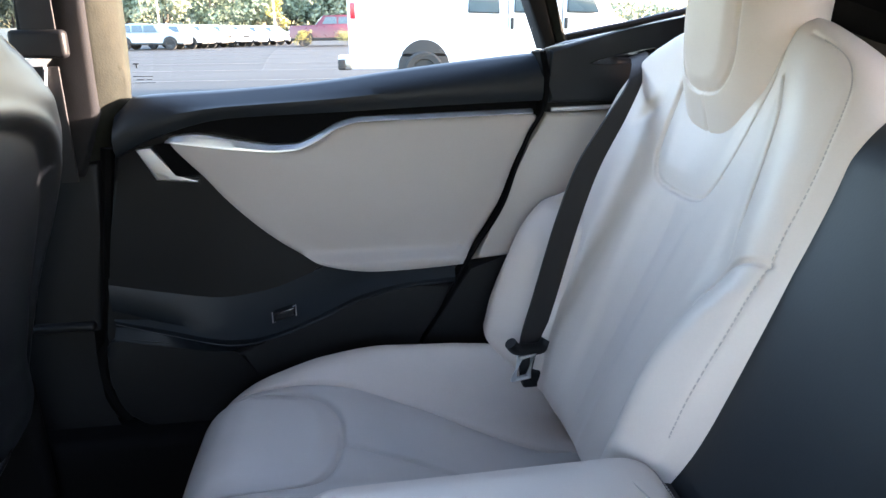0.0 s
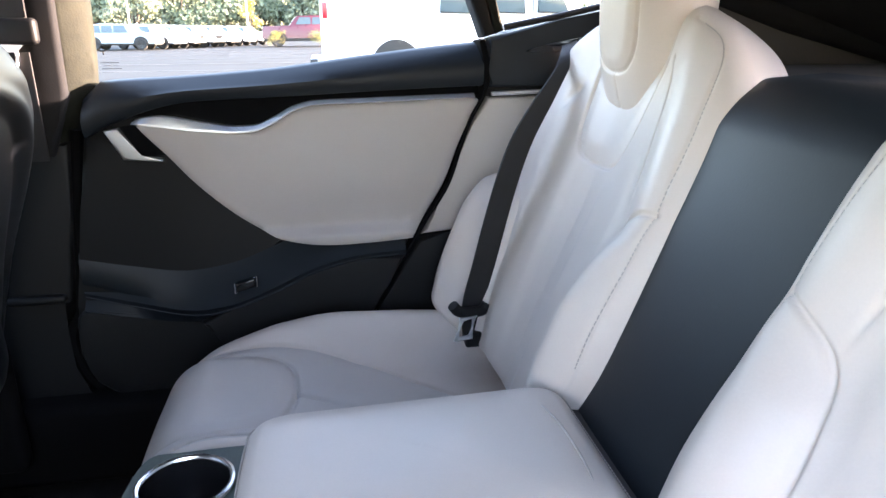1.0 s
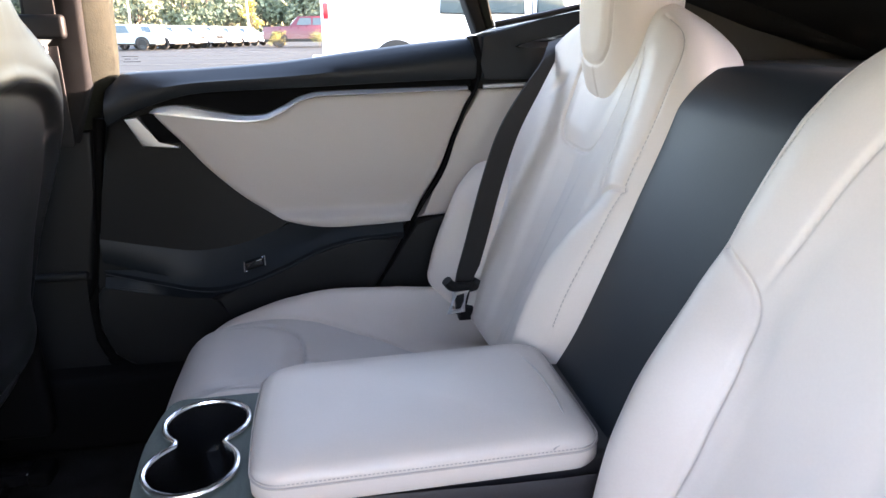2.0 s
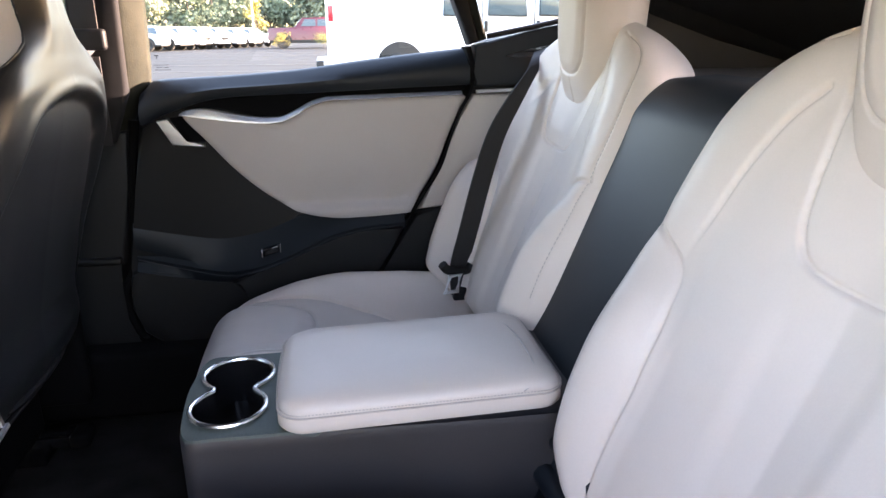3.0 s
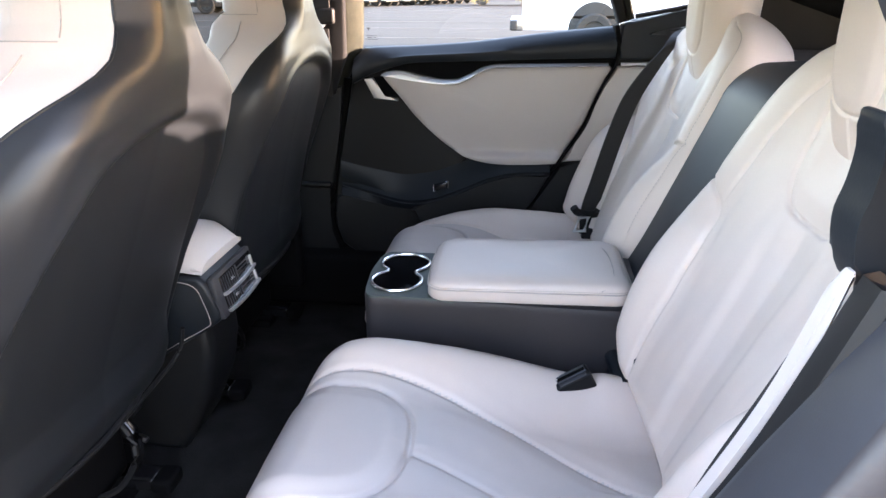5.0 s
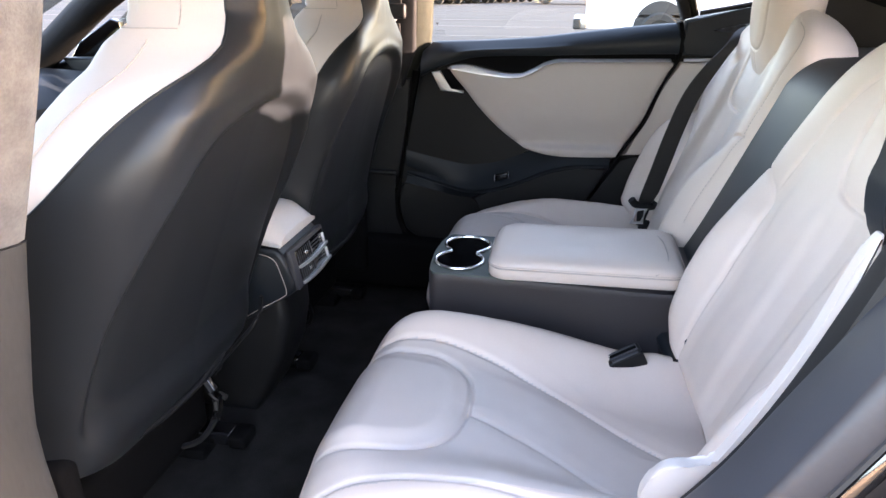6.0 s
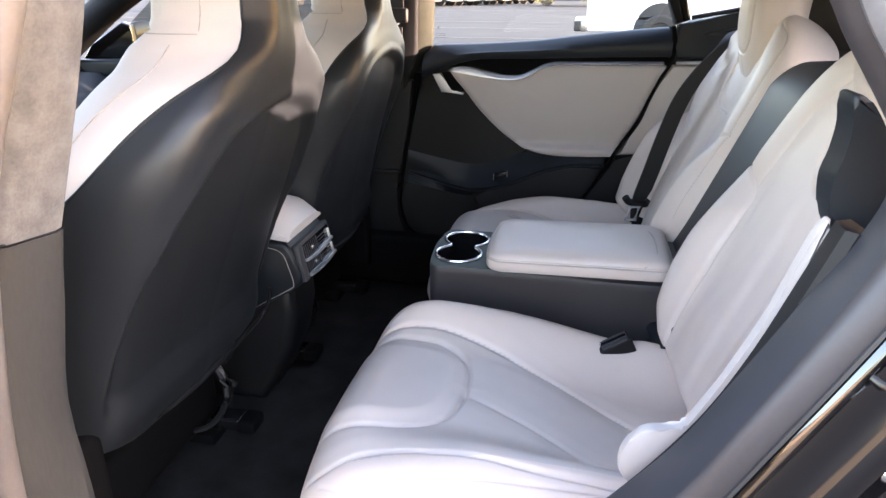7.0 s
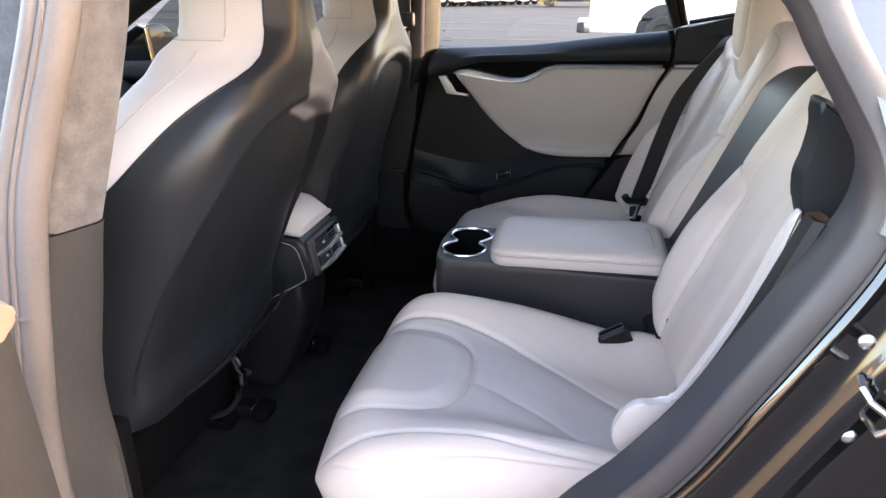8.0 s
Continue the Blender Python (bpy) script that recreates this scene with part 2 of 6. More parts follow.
def seg_dist(p, line):
    """Distance of the 2D point p from a polyline."""
    best = 9.0
    px, py = p
    for (ax, ay), (bx, by) in zip(line, line[1:]):
        dx, dy = bx - ax, by - ay
        t = max(0, min(1, ((px - ax) * dx + (py - ay) * dy) / (dx * dx + dy * dy + 1e-12)))
        best = min(best, math.hypot(px - ax - t * dx, py - ay - t * dy))
    return best


def curve2(pts, n=40):
    return [(p.x, p.y) for p in spline([(*p, 0) for p in pts], n)]


def step(a, b, x):
    t = max(0, min(1, (x - a) / (b - a)))
    return t * t * (3 - 2 * t)


# ---- the car's shell ----
SEAT_Y = 0.36
FLOOR_Z = 0.27
car = thing("car", "black car with its rear door open on a car park", "car", (0, 0, 0), kind="structure")

# floor of the cabin: flat, with a low hump along the middle, rising under the rear seat
def floor_z(x, y):
    return FLOOR_Z + 0.02 * step(0.2, 0.05, abs(y)) + 0.1 * step(-0.14, 0.0, x)
_xs, _ys = [-1.9 + 0.06 * i for i in range(37)], [-0.74 + 0.04 * i for i in range(38)]
_bm = rings_bm([[(x, y, floor_z(x, y) + 0.003 * noise.noise((x * 9, y * 9, 0))) for y in _ys] for x in _xs], False)
part("carpet", _bm, CARPET, car, "black carpet in the footwells")
part("underbody", box_bm((-2.0, -0.78, 0.17), (1.6, 0.78, 0.262), 0.02), PLASTIC, car)

# roof and headliner
def roof_z(x, y):
    return 1.405 - 0.1 * ((x + 0.35) / 1.3) ** 2 - 0.075 * (abs(y) / 0.6) ** 3
_xs, _ys = [-1.05 + 0.1 * i for i in range(19)], [-0.6 + 0.1 * i for i in range(13)]
_bm = rings_bm([[(x, y, roof_z(x, y)) for y in _ys] for x in _xs], False)
bmesh.ops.solidify(_bm, geom=_bm.faces[:], thickness=0.03)
part("roof", _bm, PAINT, car, mats=[HEADLINER])


def side_shell(sgn):
    """Roof rail, windscreen pillar and sill of one side."""
    y = lambda v: sgn * v
    rail = [(-1.05, 0.62, 1.27), (-0.7, 0.66, 1.305), (-0.35, 0.675, 1.31), (0.0, 0.68, 1.30), (0.2, 0.685, 1.275), (0.5, 0.66, 1.235), (0.85, 0.6, 1.14), (1.2, 0.55, 1.04)]
    part("roof_rail", tube_bm([(a, y(b), c) for a, b, c in spline(rail, 28)], 0.045, 10), HEADLINER, car)
    a_p = [(-1.03, 0.62, 1.27), (-1.3, 0.66, 1.13), (-1.5, 0.69, 1.0), (-1.6, 0.7, 0.93)]
    part("windscreen_pillar", tube_bm([(a, y(b), c) for a, b, c in spline(a_p, 10)], 0.045, 10), HEADLINER, car, "black windscreen pillar")
    part("sill", box_bm((-1.9, min(y(.70), y(.88)), 0.2), (0.12, max(y(.70), y(.88)), 0.345), 0.03), PLASTIC, car)
    part("quarter_skin", prism_bm([(0.42, 0.3), (0.42, 1.02), (0.52, 1.06), (1.1, 1.02), (1.5, 0.95), (1.5, 0.4)], "y", min(y(.78), y(.95)), max(y(.78), y(.95)), 0.04, 4), PAINT, car, "gloss black rear wing")


for _s in (1, -1):
    side_shell(_s)

# parcel shelf, hatch glass and the trim at its sides
part("parcel_shelf", prism_bm([(0.56, -0.66), (0.56, 0.66), (1.25, 0.6), (1.25, -0.6)], "z", 0.985, 1.035, 0.012), SHELF, car, "brown-grey parcel shelf behind the rear seats")
for _s in (1, -1):
    _q = [(0.56, 1.03), (0.58, 1.19), (0.95, 1.17), (1.3, 1.15), (1.3, 1.03)]
    part("hatch_trim", prism_bm(_q, "y", min(_s * 0.6, _s * 0.63), max(_s * 0.6, _s * 0.63), 0.008), TRUNK_TRIM, car, "brown-grey hatch side trim")
part("tailgate_trim", prism_bm([(1.2, 0.9), (1.17, 1.13), (1.19, 1.2), (1.3, 1.2), (1.3, 0.9)], "y", -0.62, 0.62, 0.015), HEADLINER, car, "black tailgate trim")
part("tailgate_panel", prism_bm([(-0.5, 1.035), (-0.42, 1.125), (0.42, 1.125), (0.56, 1.035)], "x", 1.15, 1.19, 0.01), TRUNK_TRIM, car, "brown-grey tailgate panel")
part("rear_bulkhead", box_bm((0.60, -0.7, 0.3), (0.66, 0.7, 0.99), 0.02), PLASTIC, car)
_bm = rings_bm([[(0.62 + 0.62 * u, 0.56 * v, 1.335 - 0.27 * u - 0.05 * v * v) for v in (-1, -0.5, 0, 0.5, 1)] for u in (0, 0.33, 0.66, 1)], False)
part("hatch_glass", _bm, HATCH, car, "tinted hatch window")
for _s in (1, -1):
    _rows = []
    for _u in (0, 0.25, 0.5, 0.75, 1):
        _x, _z = 0.55 + 0.72 * _u, 1.33 - 0.27 * _u
        # inner edges pushed inwards beyond a real frame, to narrow the sun's beam
        _in = 0.06 if _s > 0 else -0.3
        _rows.append([(_x, _in, _z - 0.02), (_x, _in, _z + 0.01), (_x, _s * 0.68, _z - 0.06), (_x, _s * 0.68, _z - 0.11)])
    part("hatch_sun_mask", rings_bm(_rows), HEADLINER, car, "black hatch frame widened to block the sun")
# added beam, hung low to cut the top off the sun patch
part("sun_cutoff_beam", box_bm((0.52, -0.62, 1.262), (0.66, 0.62, 1.35), 0.012), HEADLINER, car)
part("dashboard", prism_bm([(-1.75, 0.35), (-1.35, 0.4), (-1.27, 0.7), (-1.3, 0.86), (-1.4, 0.92), (-1.9, 0.94)], "y", -0.7, 0.7, 0.03, 4), BLACK_LEATHER, car, "black dashboard")
_bm = rings_bm([[(-1.05 - 0.72 * u, 0.58 * v, 1.315 - 0.37 * u - 0.03 * v * v) for v in (-1, -0.5, 0, 0.5, 1)] for u in (0, 0.5, 1)], False)
part("windscreen", _bm, SCREEN, car, "tinted windscreen")
part("bonnet", prism_bm([(-2.0, 0.4), (-1.7, 0.93), (-2.3, 0.88), (-2.9, 0.72), (-3.0, 0.4)], "y", -0.85, 0.85, 0.06, 4), PAINT, car)


def front_door(sgn):
    d = thing("front_door", "closed front door with black panel and grey insert", "car door", (-0.95, sgn * 0.76, 0.35))
    def P(name, bm, mat, label="", **k):
        bm.transform(Matrix.Translation((0.95, -sgn * 0.76, -0.35)))
        return part(name, bm, mat, d, label, **k)
    lo, hi = sorted((sgn * 0.72, sgn * 0.82))
    P("panel", prism_bm([(-0.47, 0.96), (-0.54, 0.6), (-0.62, 0.36), (-1.6, 0.36), (-1.65, 0.9), (-1.5, 0.955)], "y", lo, hi, 0.03, 4), PLASTIC)
    lo, hi = sorted((sgn * 0.69, sgn * 0.74))
    P("belt_pad", prism_bm([(-0.475, 0.985), (-0.48, 0.92), (-1.45, 0.9), (-1.5, 0.955)], "y", lo, hi, 0.015, 4), BLACK_LEATHER)
    lo, hi = sorted((sgn * 0.70, sgn * 0.73))
    P("insert", prism_bm([(-0.52, 0.9), (-0.6, 0.72), (-1.3, 0.7), (-1.4, 0.88)], "y", lo, hi, 0.01, 3), DOOR_SKIN)
    g = bmesh.new()
    g.faces.new([g.verts.new((x, sgn * (0.765 - 0.3 * (z - 0.97)), z)) for x, z in [(-0.46, 0.975), (-1.47, 0.95), (-1.2, 1.14), (-1.02, 1.24), (-0.42, 1.285)]])
    P("window_glass", g, SCREEN, "", smooth=False)
    P("mirror_foot", prism_bm([(-1.3, 0.95), (-1.5, 0.95), (-1.46, 1.0), (-1.34, 1.07), (-1.31, 1.06)], "y", *sorted((sgn * 0.74, sgn * 0.77)), 0.006), GLOSS_BLACK)
    bm = bmesh.new()
    bmesh.ops.create_uvsphere(bm, u_segments=20, v_segments=12, radius=1)
    for v in bm.verts:
        v.co = (-1.4 + v.co.x * (0.05 if v.co.x < 0 else 0.012), sgn * (0.93 + 0.11 * v.co.y), 1.01 + 0.055 * v.co.z)
    P("mirror", bm, GLOSS_BLACK, "black door mirror")
    return d


for _s in (1, -1):
    front_door(_s)


# ---- the closed door across the cabin ----
def far_door():
    d = thing("car_door", "closed rear door with grey leather insert and black panel", "car door", (0, 0.74, 0.45))
    def P(name, bm, mat, label="", **k):
        bm.transform(Matrix.Translation((0, -0.74, -0.45)))
        return part(name, bm, mat, d, label, **k)
    gap = [(0.322, 1.07), (0.333, 1.028), (0.328, 0.987), (0.305, 0.945), (0.285, 0.89), (0.258, 0.818), (0.200, 0.728), (0.110, 0.58), (0.05, 0.47), (-0.02, 0.4)]
    panel = [(-0.361, 0.935), (-0.385, 0.8), (-0.405, 0.62), (-0.428, 0.57), (-0.430, 0.523), (-0.41, 0.463), (-0.36, 0.42), (-0.24, 0.4)] + gap[::-1][0:9]
    panel += [(0.328, 1.0), (0.0, 1.0), (-0.2, 0.985), (-0.3, 0.965)]
    P("door_panel", prism_bm(panel, "y", 0.715, 0.80, 0.012), PLASTIC, "black door panel")
    P("outer_skin", prism_bm([(-0.5, 0.3), (0.1, 0.3), (0.42, 0.62), (0.46, 1.0), (-0.5, 0.97)], "y", 0.805, 0.86, 0.02), PAINT, "gloss black outer skin")
    # belt pad: a swept wedge under the glass
    rows = []
    for i in range(25):
        u = i / 24
        x = -0.352 + u * 0.687
        zt = lerp_table([(-0.36, 0.985), (-0.335, 1.012), (-0.32, 1.021), (-0.178, 1.028), (-0.035, 1.038), (0.093, 1.054), (0.234, 1.070), (0.33, 1.079)], x)[0]
        zb = lerp_table([(-0.36, 0.925), (-0.302, 0.955), (-0.179, 0.986), (-0.002, 0.992), (0.183, 0.999), (0.33, 1.003)], x)[0]
        h = zt - zb
        rows.append([(x, 0.79, zt - 0.006), (x, 0.735, zt), (x, 0.718, zt - 0.004), (x, 0.700, zt - 0.02), (x, 0.690, zb + h * 0.45), (x, 0.690, zb + 0.012), (x, 0.698, zb), (x, 0.73, zb - 0.004), (x, 0.79, zb)])
    P("belt_pad", rings_bm(rows, True), BLACK_LEATHER, "black padded door top")
    # leather insert, gently bulging into the cabin
    outline = [(-0.273, 0.953), (-0.229, 0.958), (-0.157, 0.945), (-0.083, 0.932), (-0.04, 0.948), (0.007, 0.973), (0.089, 0.978), (0.2, 0.98), (0.322, 0.981),
               (0.315, 0.95), (0.291, 0.899), (0.26, 0.821), (0.206, 0.733), (0.202, 0.726), (0.194, 0.723), (0.122, 0.719), (0.05, 0.718), (-0.004, 0.724), (-0.054, 0.739), (-0.1, 0.767), (-0.148, 0.807), (-0.19, 0.85), (-0.222, 0.89)]
    bm = bmesh.new()
    o = smooth_poly(outline, 5)
    cx, cz = 0.06, 0.85
    def lip(x, z):
        # rolled lower edge under a shallow scoop
        return 0.009 * step(0.835, 0.757, z) * step(-0.13, -0.03, x) - 0.021 * step(0.758, 0.737, z)
    rows = []
    for k, (s, dy) in enumerate([(1.0, 0.722), (1.0, 0.706), (0.985, 0.697), (0.95, 0.693), (0.92, 0.692), (0.89, 0.6915), (0.86, 0.691), (0.83, 0.6905), (0.8, 0.690), (0.76, 0.6895), (0.72, 0.689), (0.68, 0.689), (0.62, 0.6885), (0.55, 0.688), (0.4, 0.6875), (0.25, 0.687), (0.02, 0.687)]):
        rows.append([(cx + (x - cx) * s, dy + lip(cx + (x - cx) * s, cz + (z - cz) * s) * (1 if k > 1 else 0.4), cz + (z - cz) * s) for x, z in o])
    rings_bm(rows, True, True, bm)
    P("insert", bm, DOOR_SKIN, "grey leather door insert")
    # chrome blade: broad at the pull, a thin line further back
    rows = []
    for k in range(90):
        x = -0.274 + 0.592 * k / 89
        zl = lerp_table([(-0.274, 0.9515), (-0.235, 0.9455), (-0.166, 0.936), (-0.104, 0.931), (-0.075, 0.933), (-0.04, 0.946), (-0.003, 0.967), (0.034, 0.976), (0.145, 0.9785), (0.318, 0.983)], x)[0]
        zu = lerp_table([(-0.274, 0.9545), (-0.255, 0.9615), (-0.232, 0.964), (-0.164, 0.952), (-0.103, 0.943), (-0.076, 0.9435), (-0.04, 0.957), (-0.002, 0.976), (0.034, 0.9835), (0.145, 0.986), (0.318, 0.9895)], x)[0]
        zm = zl + 0.3 * (zu - zl)
        rows.append([(x, 0.706, zl - 0.0005), (x, 0.6885, zl), (x, 0.6865, zl + 0.0012), (x, 0.687, zm), (x, 0.6925, zu - 0.0012), (x, 0.695, zu), (x, 0.706, zu)])
    P("chrome_strip", rings_bm(rows), SATIN, "satin chrome strip", crease=0.35)
    rec = [(-0.30, 0.962), (-0.2, 0.966), (-0.1, 0.94), (-0.07, 0.94), (0.0, 0.975), (0.06, 0.984), (0.328, 0.988), (0.328, 1.006), (0.06, 0.998), (-0.1, 0.992), (-0.2, 0.985)]
    # flat black plates paint the shade inside the pull and the handle cup
    P("pull_shade", prism_bm(rec, "y", 0.7055, 0.714, 0.001), SHADE_BLACK, "flat black plate for the shade in the pull")
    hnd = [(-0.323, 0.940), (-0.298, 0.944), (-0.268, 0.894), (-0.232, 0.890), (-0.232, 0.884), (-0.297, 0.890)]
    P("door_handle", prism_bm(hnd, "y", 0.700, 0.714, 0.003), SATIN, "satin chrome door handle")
    P("handle_cup_shade", prism_bm([(-0.298, 0.945), (-0.272, 0.95), (-0.225, 0.895), (-0.27, 0.893)], "y", 0.707, 0.7145, 0.001), SHADE_BLACK)
    # armrest shelf with its stitched edge
    rows = []
    for i in range(33):
        x = -0.402 + i / 32 * 0.587
        zr = lerp_table([(-0.41, 0.648), (-0.307, 0.626), (-0.215, 0.612), (-0.148, 0.620), (-0.059, 0.651), (0.02, 0.686), (0.099, 0.703), (0.174, 0.705)], x)[0]
        out = lerp_table([(-0.41, 0.714), (-0.34, 0.706), (-0.25, 0.688), (-0.15, 0.668), (0.05, 0.666), (0.174, 0.678)], x)[0]
        rows.append([(x, 0.72, zr + 0.075), (x, 0.712, zr + 0.06), (x, (out + 0.71) / 2, zr + 0.022), (x, out + 0.008, zr + 0.01), (x, out, zr), (x, out + 0.004, zr - 0.01), (x, 0.70, zr - 0.03), (x, 0.72, zr - 0.05)])
    P("armrest", rings_bm(rows, True), BLACK_LEATHER, "black armrest ledge with stitched edge")
    # face below the ledge, nearly flush with it
    low = [(-0.2, 0.584), (-0.135, 0.612), (-0.09, 0.632), (-0.03, 0.655), (0.04, 0.68), (0.1, 0.692), (0.185, 0.695), (0.150, 0.635), (0.105, 0.57), (0.05, 0.49), (-0.1, 0.44), (-0.125, 0.5), (-0.16, 0.55)]
    P("lower_panel", prism_bm(low, "y", 0.678, 0.718, 0.008), PLASTIC)
    st = [(-0.40, 0.712, 0.64), (-0.307, 0.698, 0.618), (-0.215, 0.676, 0.604), (-0.148, 0.667, 0.612), (-0.059, 0.667, 0.643), (0.02, 0.667, 0.678), (0.099, 0.671, 0.695), (0.17, 0.679, 0.697)]
    P("stitching", tube_bm(spline(st, 60), 0.0012, 5), GREY_PLASTIC)
    pocket = smooth_poly([(-0.41, 0.612), (-0.33, 0.606), (-0.238, 0.590), (-0.16, 0.555), (-0.12, 0.5), (-0.14, 0.43), (-0.25, 0.42), (-0.36, 0.44), (-0.405, 0.48), (-0.42, 0.55)], 4)
    P("map_pocket", prism_bm(pocket, "y", 0.702, 0.722, 0.006), PLASTIC, "black map pocket")
    # window switch in its chrome surround
    P("switch_frame", tube_bm([(-0.1325, 0.6735, 0.661), (-0.1325, 0.6715, 0.6425), (-0.128, 0.6715, 0.6435)], 0.0012, 6), CHROME)
    P("switch_frame", tube_bm([(-0.098, 0.6735, 0.6705), (-0.0925, 0.6735, 0.672), (-0.0925, 0.6715, 0.653)], 0.0012, 6), CHROME)
    P("window_switch", prism_bm([(-0.130, 0.659), (-0.095, 0.669), (-0.095, 0.653), (-0.130, 0.643)], "y", 0.671, 0.69, 0.003), GLOSS_BLACK)
    # seal round the door's edge
    seal = [(-0.375, 0.94), (-0.396, 0.8), (-0.416, 0.62), (-0.44, 0.57), (-0.443, 0.523), (-0.42, 0.455), (-0.365, 0.41), (-0.24, 0.39), (-0.1, 0.385)]
    P("door_seal", tube_bm([(x, 0.735, z) for x, z in curve2(seal, 40)], 0.011, 8, side=(0, 1, 0)), SHADE_BLACK)
    gs = [(0.331, 1.082), (0.341, 1.03), (0.336, 0.987), (0.313, 0.945), (0.292, 0.89), (0.266, 0.818), (0.207, 0.728), (0.117, 0.58), (0.06, 0.48)]
    rows = []
    line = curve2(gs, 70)
    for i, (x, z) in enumerate(line):
        a, b = line[max(0, i - 1)], line[min(69, i + 1)]
        l = math.hypot(b[0] - a[0], b[1] - a[1])
        nx, nz = -(b[1] - a[1]) / l, (b[0] - a[0]) / l
        f = 0.691 - 0.005 * step(0.77, 0.74, z) + 0.011 * step(0.72, 0.62, z)
        w = 0.0037 + 0.003 * step(0.99, 1.03, z)
        rows.append([(x + nx * u, y, z + nz * u) for u, y in ((-w, 0.74), (-w, f + 0.004), (-w * 0.7, f), (w * 0.7, f), (w, f + 0.004), (w, 0.74))])
    P("rear_seal", rings_bm(rows), SHADE_BLACK)
    # glass and its frame
    glass = [(-0.335, 1.0), (0.33, 1.06), (0.34, 1.10), (0.27, 1.20), (0.1, 1.25), (-0.31, 1.285)]
    bm = bmesh.new()
    bm.faces.new([bm.verts.new((x, 0.765 - 0.35 * (z - 1.0), z)) for x, z in glass])
    g = P("window_glass", bm, GLASS, "clear side window", smooth=False)
    g.visible_shadow = False
    # small printed marks on the glass
    for x0, x1, z0, z1 in ((-0.318, -0.309, 1.0685, 1.0705), (-0.3145, -0.3125, 1.063, 1.0685), (-0.322, -0.292, 1.0495, 1.0505), (-0.322, -0.29, 1.0395, 1.0405), (-0.318, -0.306, 1.0445, 1.0455), (-0.302, -0.294, 1.0445, 1.0455)):
        q = 0.765 - 0.35 * ((z0 + z1) / 2 - 1.0)
        P("glass_mark", box_bm((x0, q - 0.003, z0), (x1, q - 0.002, z1), 0), GREY_PLASTIC)
    return d


far_door()


# ---- quarter trim behind the closed door, with the small fixed window ----
def quarter_trim():
    q = thing("quarter_trim", "black quarter panel with grey leather insert behind the door", "trim panel", (0.5, 0.74, 0.45), kind="structure")
    def P(name, bm, mat, label="", **k):
        bm.transform(Matrix.Translation((-0.5, -0.74, -0.45)))
        return part(name, bm, mat, q, label, **k)
    gap = [(0.348, 1.079), (0.349, 1.03), (0.344, 0.987), (0.321, 0.945), (0.300, 0.89), (0.274, 0.818), (0.215, 0.728), (0.125, 0.58), (0.06, 0.46)]
    body = gap + [(0.9, 0.46), (1.2, 1.1), (0.8, 1.17), (0.58, 1.13), (0.474, 1.112), (0.377, 1.094)]
    P("panel", prism_bm(body, "y", 0.715, 0.79, 0.008), PLASTIC)
    pad = [(0.343, 1.085), (0.350, 1.03), (0.344, 0.999), (0.55, 1.003), (0.9, 1.02), (0.9, 1.17), (0.58, 1.135), (0.474, 1.115)]
    P("belt_pad", prism_bm(pad, "y", 0.69, 0.735, 0.006, 3), BLACK_LEATHER)
    P("vent_slot", prism_bm(smooth_poly([(0.41, 1.062), (0.47, 1.078), (0.53, 1.086), (0.52, 1.07), (0.46, 1.06)], 3), "y", 0.684, 0.692, 0.001), GLOSS_BLACK)
    ins = [(0.342, 0.982), (0.6, 0.984), (0.6, 0.9), (0.362, 0.815), (0.31, 0.752), (0.28, 0.733), (0.215, 0.728), (0.273, 0.821), (0.314, 0.93)]
    P("insert", prism_bm(ins, "y", 0.694, 0.72, 0.008, 4), DOOR_SKIN, "grey leather insert")
    P("chrome_strip", tube_bm([(0.349, 0.692, 0.988), (0.42, 0.692, 0.99), (0.52, 0.692, 0.99)], 0.0042, 8), SATIN)
    P("lower_panel", prism_bm([(0.21, 0.722), (0.31, 0.738), (0.42, 0.79), (0.42, 0.5), (0.09, 0.5), (0.128, 0.58)], "y", 0.688, 0.718, 0.008), PLASTIC)
    P("window_post", prism_bm([(0.30, 1.18), (0.335, 1.085), (0.357, 1.092), (0.328, 1.18), (0.305, 1.25), (0.28, 1.25)], "y", 0.70, 0.75, 0.006), HEADLINER, "black window post")
    P("post_cover", prism_bm([(0.331, 1.18), (0.359, 1.092), (0.375, 1.098), (0.352, 1.17), (0.33, 1.25), (0.307, 1.25)], "y", 0.702, 0.75, 0.006), SUNSIDE_SUEDE, "darkened suede strip on the post")
    glass = [(0.36, 1.10), (0.6, 1.142), (0.5, 1.2), (0.33, 1.25)]
    bm = bmesh.new()
    bm.faces.new([bm.verts.new((x, 0.755 - 0.35 * (z - 1.08), z)) for x, z in glass])
    P("quarter_glass", bm, GLASS, "clear quarter window", smooth=False).visible_shadow = False
    P("glass_seal", tube_bm([(0.377, 0.715, 1.103), (0.474, 0.712, 1.121), (0.59, 0.71, 1.145)], 0.006, 8), RUBBER)
    return q


quarter_trim()


